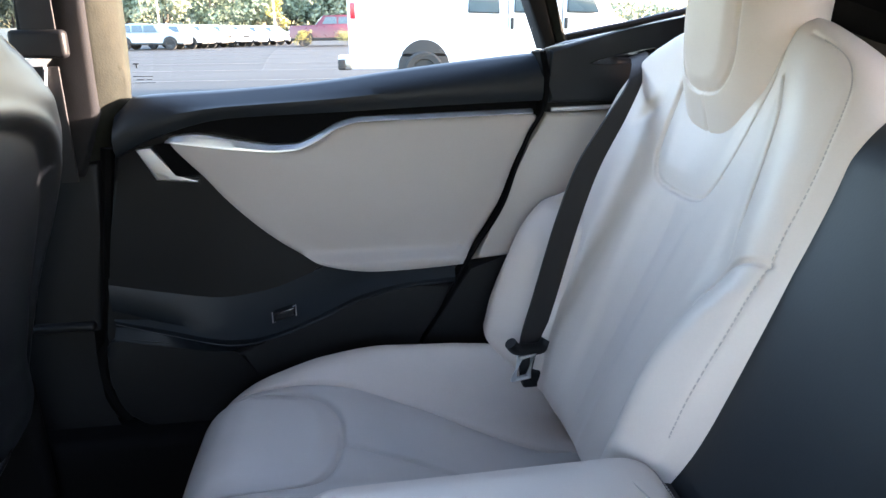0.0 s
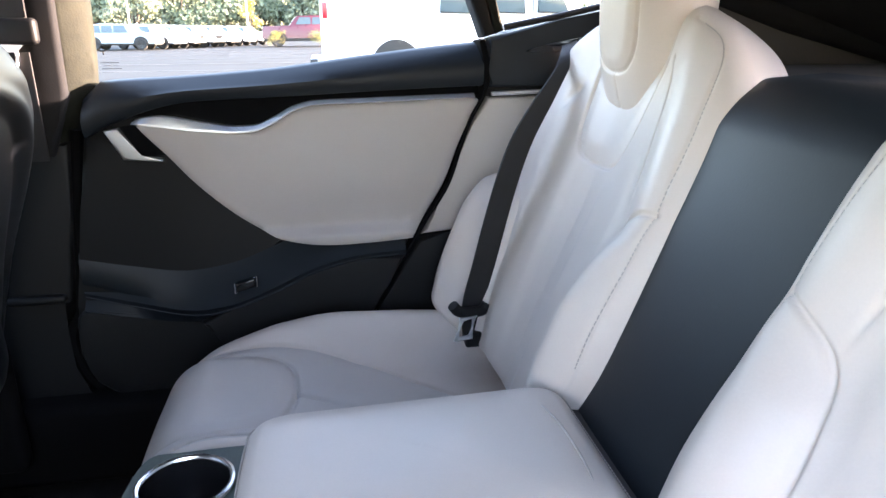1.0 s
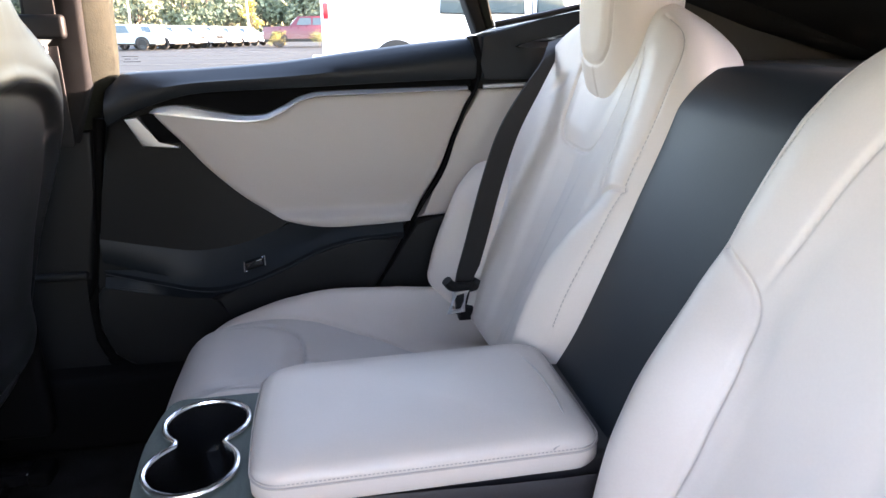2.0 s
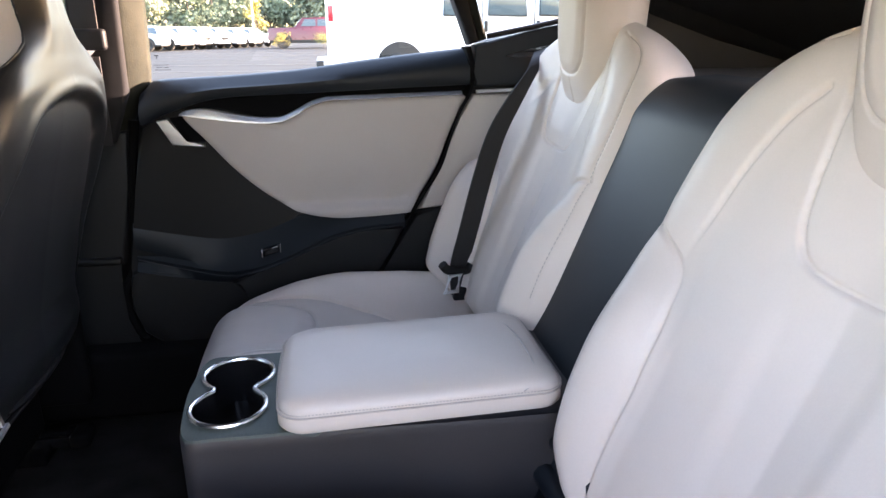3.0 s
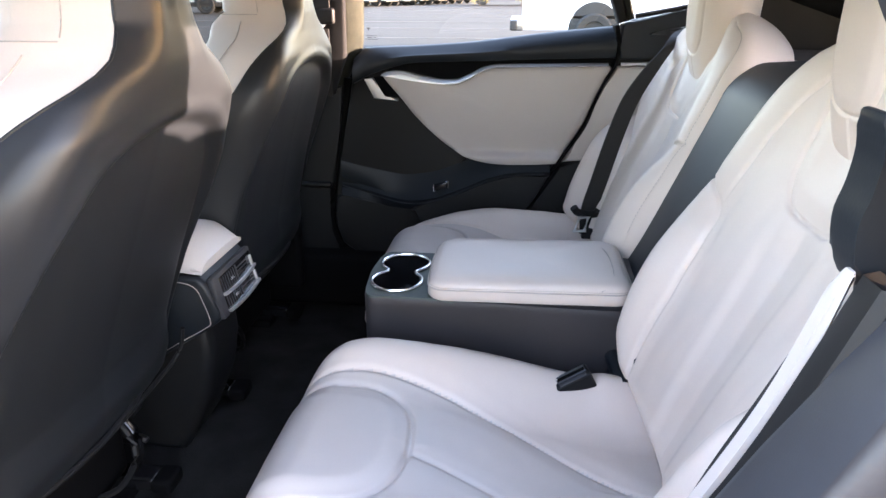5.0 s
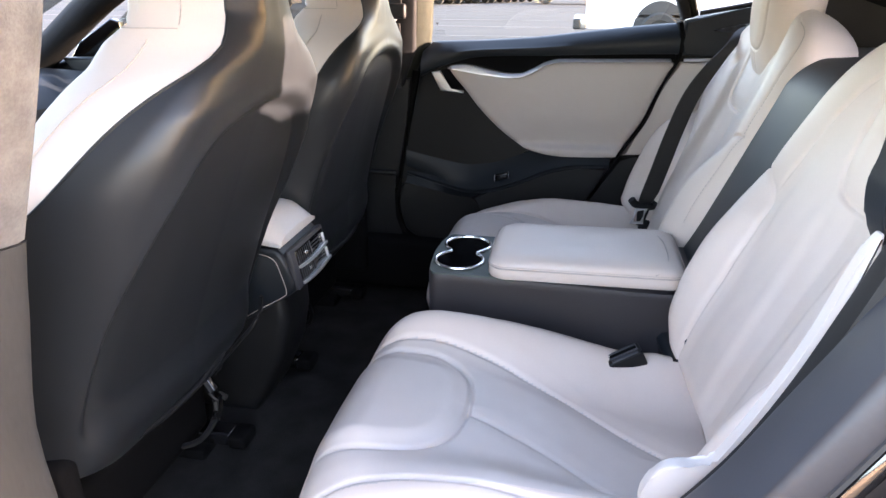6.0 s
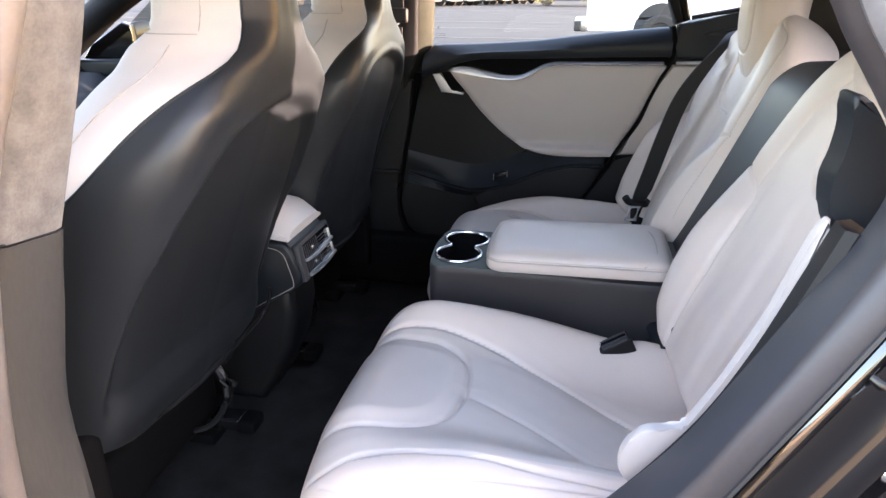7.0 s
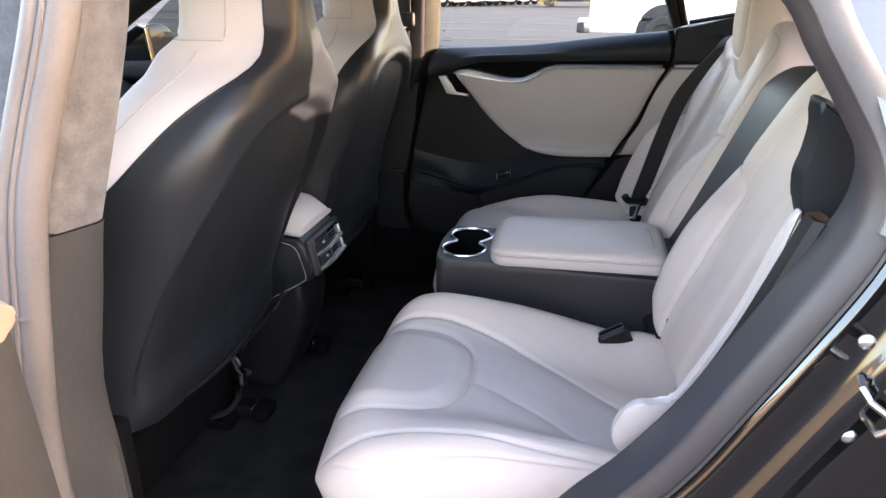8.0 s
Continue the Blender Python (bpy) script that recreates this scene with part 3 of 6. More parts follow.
# ---- far B pillar, with the front belt ----
def far_pillar():
    q = thing("door_pillar", "pillar between the doors, suede above and black plastic below", "pillar", (-0.42, 0.74, 0.35), kind="structure")
    def P(name, bm, mat, label="", **k):
        bm.transform(Matrix.Translation((0.42, -0.74, -0.35)))
        return part(name, bm, mat, q, label, **k)
    # the suede trim slants from the cabin side back to the door glass
    rows = [[(x - 0.036, 0.705, z), (x - 0.033, 0.7, z), (x - 0.028, 0.702, z), (x - 0.002, 0.742, z), (x, 0.75, z), (x, 0.77, z), (x - 0.1, 0.77, z), (x - 0.1, 0.705, z)]
            for z, x in ((0.92, -0.385), (0.95, -0.372), (0.98, -0.355), (1.01, -0.337), (1.05, -0.333), (1.1, -0.331), (1.2, -0.328), (1.3, -0.325))]
    P("upper_trim", rings_bm(rows), SUNSIDE_SUEDE, "suede upper trim, darkened against the sun on it")
    P("inner_trim", prism_bm([(-0.359, 1.3), (-0.366, 1.0), (-0.384, 0.96), (-0.405, 0.9), (-0.475, 0.9), (-0.45, 1.3)], "y", 0.69, 0.72, 0.01), HEADLINER)
    lo = [(-0.385, 0.92), (-0.40, 0.8), (-0.425, 0.63), (-0.452, 0.57), (-0.45, 0.5), (-0.43, 0.44), (-0.35, 0.38), (-0.35, 0.3), (-0.62, 0.3), (-0.58, 0.5), (-0.53, 0.64), (-0.475, 0.92)]
    P("lower_trim", prism_bm(lo, "y", 0.711, 0.77, 0.012), PLASTIC)
    P("ledge", box_bm((-0.53, 0.696, 0.635), (-0.43, 0.72, 0.65), 0.006), PLASTIC)
    # sill trim blackened: the shade down there is put into its colour
    P("scuff_trim", box_bm((-0.7, 0.655, 0.28), (0.5, 0.76, 0.445), 0.02), SHADE_BLACK)
    P("belt", box_bm((-0.447, 0.676, 1.10), (-0.40, 0.68, 1.3), 0.001), WEBBING, "black belt webbing")
    P("belt_guide", box_bm((-0.465, 0.668, 1.082), (-0.388, 0.69, 1.122), 0.007), PLASTIC)
    P("lower_belt", box_bm((-0.447, 0.676, 0.897), (-0.405, 0.68, 1.07), 0.001), WEBBING)
    P("tongue", tube_bm([(-0.452, 0.672, 1.074), (-0.422, 0.672, 1.072), (-0.425, 0.671, 1.036), (-0.449, 0.671, 1.035)], 0.004, 6, closed=True), CHROME, "chrome belt tongue")
    P("tongue_plate", prism_bm([(-0.465, 1.084), (-0.408, 1.082), (-0.42, 1.07), (-0.453, 1.071)], "y", 0.669, 0.674, 0.001), CHROME)
    return q


far_pillar()


# ---- rear seats ----
# rows: height, front plane, half width towards the middle of the car, half width towards the door
BACK = [(0.57, 0.272, 0.16, 0.265), (0.585, 0.278, 0.195, 0.298), (0.61, 0.288, 0.225, 0.31), (0.64, 0.298, 0.252, 0.312), (0.67, 0.31, 0.264, 0.31), (0.7, 0.322, 0.272, 0.304), (0.725, 0.333, 0.276, 0.304), (0.75, 0.343, 0.277, 0.303), (0.85, 0.385, 0.277, 0.303), (0.95, 0.426, 0.279, 0.303), (1.0, 0.447, 0.275, 0.296), (1.03, 0.459, 0.262, 0.276), (1.06, 0.471, 0.236, 0.245), (1.09, 0.484, 0.19, 0.195), (1.11, 0.492, 0.145, 0.15), (1.122, 0.498, 0.105, 0.105), (1.13, 0.502, 0.05, 0.05)]
BOLSTER_IN = curve2([(0.254, 0.892), (0.226, 0.884), (0.194, 0.864), (0.175, 0.82), (0.166, 0.75), (0.165, 0.67), (0.16, 0.57)], 50)
BOLSTER_OUT = curve2([(0.303, 0.905), (0.288, 0.868), (0.24, 0.836), (0.186, 0.808), (0.156, 0.75), (0.143, 0.69), (0.13, 0.64), (0.108, 0.57)], 60)
WING = curve2([(0.192, 0.87), (0.181, 0.911), (0.166, 0.971), (0.147, 1.02), (0.12, 1.055)], 30)
EDGE = curve2([(0.236, 0.66), (0.254, 0.69), (0.258, 0.73), (0.256, 0.82), (0.252, 0.89), (0.246, 0.97), (0.231, 1.033), (0.212, 1.064), (0.18, 1.085), (0.13, 1.1)], 60)
NECK = curve2([(0.1, 1.15), (0.098, 1.06), (0.092, 1.0), (0.083, 0.95), (0.068, 0.924), (0.05, 0.914), (0.025, 0.911), (0.0, 0.91)], 60)


def groove(d, width):
    return math.exp(-(d / width) ** 2)


def back_height(lat, z):
    """How far the upholstery stands out of the backrest's plane; lat > 0 is the side towards the middle of the car."""
    lat, z = np.asarray(lat, float), np.asarray(z, float)
    a, inner = np.abs(lat), lat > 0
    b_in = look_up([(0.57, 0.16), (0.66, 0.165), (0.75, 0.166), (0.82, 0.175), (0.864, 0.194), (0.911, 0.181), (0.97, 0.166), (1.02, 0.147), (1.06, 0.117), (1.13, 0.1)], z)
    b_out = look_up([(0.57, 0.108), (0.64, 0.13), (0.75, 0.156), (0.808, 0.186), (0.836, 0.24), (0.868, 0.288), (1.0, 0.28), (1.06, 0.24), (1.13, 0.15)], z)
    b = np.where(inner, b_in, b_out)
    rise = look_up([(0.57, 0.07), (0.75, 0.082), (0.84, 0.062), (0.92, 0.036), (1.0, 0.026), (1.13, 0.008)], z)
    up_in = 0.72 * rise * ease(0, 1, (a - b + 0.03) / 0.09)
    up_out = rise * 0.95 * ease(0, 1, (a - b + 0.012) / 0.11) + 0.01 * ease(0.12, 0.25, a) * ease(0.84, 0.92, z)
    h = np.where(inner, up_in, up_out)
    # the middle folds inwards along a straight crease
    h -= 0.024 * np.sqrt(np.clip(1 - (a / 0.15), 0, 1) ** 2 + 0.0004) * ease(0.93, 0.87, z) + 0.026 * ease(0, 1, 1 - a / 0.17) * ease(0.87, 0.93, z) * ease(1.12, 1.04, z)
    h -= np.where(inner, 0.006 * dent(far_from(a, z, BOLSTER_IN), 0.0028), 0.006 * dent(far_from(a, z, BOLSTER_OUT), 0.0036))
    # the panels on either side of a seam swell softly away from it
    h += np.where(inner, 0.003 * ease(0.0, 0.03, far_from(a, z, BOLSTER_IN)), 0.003 * ease(0.0, 0.03, far_from(a, z, BOLSTER_OUT)))
    h -= np.where(inner, 0.0055 * dent(far_from(a, z, WING), 0.0026) * ease(0.86, 0.93, z), 0)
    h -= np.where(inner, 0.003 * dent(far_from(a, z, EDGE), 0.0022), 0)
    d = far_from(a, z, NECK)
    half = np.interp(z, [q[1] for q in NECK[::-1]], [q[0] for q in NECK[::-1]], left=-1)
    h += np.where(a < half, 0.006 * ease(-0.002, 0.03, d), 0.002 * ease(0.03, 0.0, d)) - 0.005 * dent(d, 0.0024)
    # soft crease down from each lower corner of the neck pad
    h -= 0.0045 * ease(-0.012, 0.016, 0.064 - 0.06 * (0.912 - z) - a) * ease(0.915, 0.86, z)
    h += 0.0016 * wrinkles(lat, z, 14, 9, 3.1) + 0.0006 * wrinkles(lat, z, 40, 22, 7.7)
    for cz, cl, r in ((1.0, 0.135, 0.014), (0.988, 0.15, 0.012)):
        h -= np.where(inner, 0, 0.004 * np.exp(-((z - cz) ** 2 * 0.6 + (a - cl) ** 2 + (z - cz) * (a - cl) * 0.9) / r ** 2))
    return h


def flipped(name, ob, parent, label):
    """The mirror image of a part, for the seat across the car."""
    me = ob.data.copy()
    me.transform(Matrix.Diagonal((1, -1, 1, 1)))
    me.flip_normals()
    twin = new(name, me)
    twin.parent = parent
    return tagged(twin, label)


SEAT_PARTS = {}


def spread_out(n, power):
    """n steps from -1 to 1, closer together towards both ends."""
    s = np.linspace(-1, 1, n)
    return np.sign(s) * (1 - (1 - np.abs(s)) ** power)


def slot_faces(ob, cols, inside):
    """Give the second material to the faces of a ringed front whose middle lies inside; cols points lie on each ring."""
    for f in ob.data.polygons:
        r, c = divmod(min(f.vertices), cols)
        if inside(r, c):
            f.material_index = 1


def seat_back(name, parent, mirror):
    F, B, M = 290, 50, 330
    zs = 0.85 + 0.28 * spread_out(M, 1.35)
    v = spread_out(F, 1.35)
    w_in, w_out, x0 = look_up(BACK, zs, 2), look_up(BACK, zs, 3), look_up(BACK, zs, 1)
    lat = np.where(v[None, :] > 0, w_in[:, None], w_out[:, None]) * v[None, :]
    Z = np.repeat(zs[:, None], F, 1)
    e = np.clip((zs - 0.5695) / 0.032, 0.0005, 1), np.clip((1.1305 - zs) / 0.05, 0.0005, 1)
    e = np.sqrt(1 - (1 - e[0]) ** 2) * np.sqrt(1 - (1 - e[1]) ** 2)
    D = (0.03 + back_height(lat, Z)) * np.sqrt(1 - np.abs(v[None, :]) ** np.where(v[None, :] > 0, 6.5, 10)) * e[:, None]
    vb = np.linspace(1, -1, B + 2)[1:-1]
    lat_b = np.where(vb[None, :] > 0, w_in[:, None], w_out[:, None]) * 0.97 * (np.sign(vb) * np.abs(vb) ** 0.8)[None, :]
    D_b = -0.10 * np.sqrt(1 - np.abs(vb[None, :]) ** 6) * e[:, None]
    L, DD = np.concatenate([lat, lat_b], 1), np.concatenate([D, D_b], 1)
    X, ZZ = x0[:, None] + 0.0277 - 0.924 * DD, zs[:, None] + 0.383 * DD
    rings = [list(zip(X[i], L[i] * mirror, ZZ[i])) for i in range(M)]
    ob = part(name, rings_bm(rings), LEATHER, parent, "light grey leather backrest", crease=2.0)
    return ob


PAD = curve2([(-0.28, 0.122), (-0.15, 0.122), (-0.085, 0.11), (-0.048, 0.07), (-0.037, 0.0), (-0.048, -0.07), (-0.085, -0.11), (-0.15, -0.122), (-0.28, -0.122)], 60)
SEAM_IN = curve2([(-0.26, 0.145), (-0.19, 0.147), (-0.1, 0.144), (0.0, 0.12), (0.076, 0.093), (0.15, 0.06), (0.22, 0.026), (0.33, -0.02)], 40)
SEAM_OUT = curve2([(-0.26, 0.18), (-0.2, 0.188), (-0.128, 0.18), (-0.018, 0.19), (0.1, 0.203), (0.33, 0.21)], 40)
FOLD = [(-0.036, 0.015), (0.07, 0.055), (0.17, 0.1), (0.3, 0.15)]
WELT = curve2([(-0.2, 0.205), (-0.16, 0.222), (-0.1, 0.226), (0.02, 0.222), (0.2, 0.215)], 30)


def cushion_height(x, lat, turn):
    """Height of the seat's top; lat < 0 is the side towards the door, turn swaps the seams' sides."""
    a = np.abs(lat)
    rim = ease(0.09, 0.205, a)
    z = 0.592 - 0.062 * ease(-0.06, 0.30, x)
    side_out = look_up([(-0.24, 0.56), (-0.144, 0.597), (-0.06, 0.622), (0.025, 0.632), (0.13, 0.629), (0.2, 0.622), (0.32, 0.612)], x)
    side_in = look_up([(-0.24, 0.6), (-0.2, 0.63), (-0.11, 0.652), (0.0, 0.642), (0.1, 0.622), (0.21, 0.598), (0.32, 0.58)], x)
    z = z + (np.where(lat < 0, side_out, side_in) - z) * rim
    s = lat * turn
    d = np.where(s < 0, far_from(x, a, SEAM_OUT), far_from(x, s, SEAM_IN))
    z += 0.004 * ease(0, 0.035, d) - 0.007 * dent(d, 0.0032)
    z -= 0.003 * dent(far_from(x, a, WELT), 0.0022)
    z -= np.where(s < 0, 0.0042 * dent(far_from(x, a, FOLD), 0.0036) + 0.003 * ease(0.03, 0, far_from(x, a, FOLD)), 0)
    d = far_from(x, a, PAD)
    inside = (x < -0.037) & (a < np.interp(x, [q[0] for q in PAD[:30]], [q[1] for q in PAD[:30]]))
    z += np.where(inside, 0.011 * ease(0.0, 0.035, d), 0) - 0.007 * dent(d, 0.0034)
    # tuck where the cushion meets the backrest
    z += 0.012 * ease(0.2, 0.25, x) * ease(0.12, 0.2, a)
    f = far_from(x, lat, [(0.2, -0.235), (0.215, -0.2), (0.26, -0.165)])
    z -= 0.006 * dent(f, 0.006)
    return z + 0.0022 * wrinkles(x, lat, 12, 12, 1.7) + 0.0006 * wrinkles(x, lat, 45, 30, 5.2)


def seat_cushion(name, parent, mirror):
    F, B, M = 230, 40, 230
    xs = -0.238 + 0.55 * np.linspace(0, 1, M) ** 1.3
    v = spread_out(F, 1.4)
    u = xs + 0.24
    e = np.sqrt(np.clip(1 - np.abs(1 - np.clip(u / 0.085, 0, 1)) ** 2.2, 0, 1))
    w = 0.257 * (0.86 + 0.14 * np.sqrt(1 - (1 - np.clip(u / 0.14, 0, 1)) ** 2))
    # the corner towards the door is rounder
    w_out = 0.257 * (0.68 + 0.32 * np.sqrt(1 - (1 - np.clip(u / 0.21, 0, 1)) ** 2))
    lat = np.where(v[None, :] > 0, w[:, None], w_out[:, None]) * v[None, :]
    X = np.repeat(xs[:, None], F, 1)
    Z = 0.50 + (cushion_height(X, lat, mirror) - 0.50) * np.sqrt(1 - np.abs(v[None, :]) ** 8) * e[:, None]
    vb = np.linspace(1, -1, B + 2)[1:-1]
    lat_b = np.where(vb[None, :] > 0, w[:, None], w_out[:, None]) * 0.96 * vb[None, :]
    Z_b = 0.50 - 0.12 * np.sqrt(1 - np.abs(vb[None, :]) ** 6) * (0.15 + 0.85 * e[:, None])
    L, ZZ = np.concatenate([lat, lat_b], 1), np.concatenate([Z, Z_b], 1)
    # the front edge bows forward in the middle and rounds back at its corners
    bow = ease(0.22, 0.0, u)[:, None]
    XX = xs[:, None] - 0.012 * (1 - (L / 0.25) ** 2) * bow
    rings = [list(zip(XX[i], L[i] * mirror, ZZ[i])) for i in range(M)]
    ob = part(name, rings_bm(rings), LEATHER, parent, "light grey leather seat cushion", mats=[LEATHER, LEATHER_MID], crease=2.0)
    ins = np.interp(xs, [q[0] for q in SEAM_IN], [q[1] for q in SEAM_IN])
    slot_faces(ob, F + B, lambda r, c: c < F and xs[r] > -0.225 and -0.19 < lat[r][c] * mirror < ins[r])
    return ob


def headrest(parent, mirror):
    rows = [(0.955, 0.478, 0.03, 0.02), (0.962, 0.476, 0.055, 0.036), (0.975, 0.473, 0.074, 0.046), (1.0, 0.469, 0.088, 0.054), (1.06, 0.464, 0.097, 0.062), (1.12, 0.464, 0.1, 0.066), (1.2, 0.467, 0.1, 0.068), (1.27, 0.466, 0.094, 0.065), (1.3, 0.47, 0.08, 0.05), (1.315, 0.473, 0.05, 0.03)]
    panel = curve2([(0.06, 1.36), (0.06, 1.2), (0.06, 1.11), (0.054, 1.072), (0.038, 1.051), (0.018, 1.044), (0.0, 1.043)], 50)
    F, B, M = 150, 40, 190
    zs = 0.955 + 0.36 * np.linspace(0, 1, M)
    v = spread_out(F, 1.4)
    x, w, dep = look_up(rows, zs, 1), look_up(rows, zs, 2), look_up(rows, zs, 3)
    lat, Z = w[:, None] * v[None, :], np.repeat(zs[:, None], F, 1)
    D = dep[:, None] * (1 - np.abs(v[None, :]) ** 4) ** 0.6
    d = far_from(np.abs(lat), Z, panel)
    half = np.interp(Z, [q[1] for q in panel[::-1]], [q[0] for q in panel[::-1]], left=-1)
    D += np.where(np.abs(lat) < half, 0.004 * ease(0, 0.02, d), 0) - 0.004 * dent(d, 0.002)
    D -= 0.0022 * dent(lat, 0.0022) * ease(1.046, 1.036, Z) + 0.0008 * wrinkles(lat, Z, 25, 18, 2.0)
    vb = np.linspace(1, -1, B + 2)[1:-1]
    L = np.concatenate([lat, w[:, None] * 0.98 * vb[None, :]], 1)
    D = np.concatenate([D, -0.75 * dep[:, None] * (1 - np.abs(vb[None, :]) ** 5) ** 0.6], 1)
    X = x[:, None] + 0.04 - D
    return part("headrest", rings_bm([list(zip(X[i], L[i], [zs[i]] * (F + B))) for i in range(M)]), LEATHER, parent, "grey leather headrest", crease=2.0)


def rear_seat(side):
    t = thing("rear_seat", "light grey leather rear seat with bolsters and headrest", "car seat", (0.0, 0.376 if side > 0 else -0.353, 0.37), "rear seats")
    shift = lambda o: o.data.transform(Matrix.Translation((0, 0, -0.37)))
    if side > 0:
        cushion, back, rest = seat_cushion("cushion", t, -side), seat_back("backrest", t, -side), headrest(t, side)
        for o in (cushion, back, rest):
            shift(o)
        SEAT_PARTS.update(cushion=cushion, backrest=back, headrest=rest)
    else:
        cushion = seat_cushion("cushion", t, -side)
        shift(cushion)
        back = flipped("backrest", SEAT_PARTS["backrest"], t, "light grey leather backrest")
        rest = flipped("headrest", SEAT_PARTS["headrest"], t, "grey leather headrest")
    cushion.location = (0.02, 0.01, 0) if side > 0 else (0.0, -0.026, 0)
    part("seat_base", box_bm((0.0, -0.2, -0.05), (0.42, 0.2, 0.115), 0.02), SHADE_BLACK, t)
    # padding behind the leather face
    hull = [(x + 0.025, z) for z, x, _a, _b in BACK if 0.6 < z < 1.06] + [(0.6, 1.045), (0.585, 0.98), (0.42, 0.6)]
    bulk = prism_bm(hull, "y", -0.245 if side > 0 else -0.27, 0.27 if side > 0 else 0.245, 0.03, 4)
    bulk.transform(Matrix.Translation((0, 0, -0.37)))
    part("padding", bulk, LEATHER, t)
    # stitched seam down the backrest's inner edge
    for sg in (1,):
        bm = bmesh.new()
        pts = curve2(EDGE[::4], 110)
        for (a0, z0), (a1, z1) in zip(pts[22:-1], pts[23:]):
            q = []
            for a, z in ((a0, z0), ((a0 * 0.35 + a1 * 0.65), (z0 * 0.35 + z1 * 0.65))):
                x0, w, _w = lerp_table(BACK, z)
                lat = sg * a
                d = (0.03 + float(back_height(lat, z))) * (1 - min(1, a / w) ** 6.5) ** 0.5 + 0.0003
                q.append((x0 + 0.0277 - 0.924 * d, lat * -side, z + 0.383 * d - 0.37))
            tube_bm(q, 0.0008, 5, bm)
        part("stitching", bm, THREAD, back)
    if side < 0:
        # side trim towards the door: a pale edge strip with a rounded foot
        rim = [(0.294, 0.996), (0.266, 0.906), (0.228, 0.818), (0.212, 0.796), (0.18, 0.79), (0.163, 0.755), (0.175, 0.731), (0.2, 0.742), (0.242, 0.818), (0.277, 0.9), (0.302, 0.996)]
        foot = prism_bm(smooth_poly(rim, 5), "y", -0.719, -0.706, 0.0025, 2)
        foot.transform(Matrix.Translation((0, 0.353, -0.37)))
        part("side_trim", foot, WHITE_PLASTIC, t, "pale grey trim strip at the seat's side")
    return t


for _s in (1, -1):
    rear_seat(_s)

# dark middle backrest between the two seats
mid = thing("middle_backrest", "black leather middle backrest between the two grey seats", "car seat", (0.4, 0, 0.37))
_rows = []
_heights = [0.45 + 0.55 * k / 20 for k in range(20)] + [1.0 + 0.054 * math.sin(math.pi / 2 * k / 18) for k in range(19)]
for z in _heights:
    x = 0.31 + 0.414 * (z - 0.67)
    e = max(0.0004, 1 - max(0.0, (z - 1.0) / 0.0542) ** 2) ** 0.5
    n = 1 - 0.3 * (1 - e) - 0.05 * step(0.94, 1.02, z)
    _face = []
    for k in range(-12, 13):
        a = math.copysign(abs(k / 12) ** 0.8, k)
        _face.append((x + (1 - e) * 0.06 + 0.012 * abs(a) ** 6 - 0.003 * (1 - a * a) - 0.4, 0.2 * a * n, z - 0.37 - 0.004 * abs(a) ** 4 * (1 - e)))
    _rows.append(_face + [(x + 0.16 - (1 - e) * 0.05 - 0.4, y * n, z - 0.37) for y in (0.2, 0.1, 0, -0.1, -0.2)])
part("backrest", rings_bm(_rows), BLACK_LEATHER, mid, "black leather back panel")
for _k, _z in enumerate((0.585, 0.63)):
    _x = 0.31 + 0.414 * (_z - 0.67) - 0.4
    part("lower_fold", tube_bm(spline([(_x + 0.006, -0.19, _z - 0.37), (_x - 0.004, -0.1, _z - 0.372), (_x - 0.006, 0.0, _z - 0.374), (_x - 0.004, 0.1, _z - 0.372), (_x + 0.006, 0.19, _z - 0.37)], 16), 0.016, 10), BLACK_LEATHER, mid, "soft fold at the panel's foot")


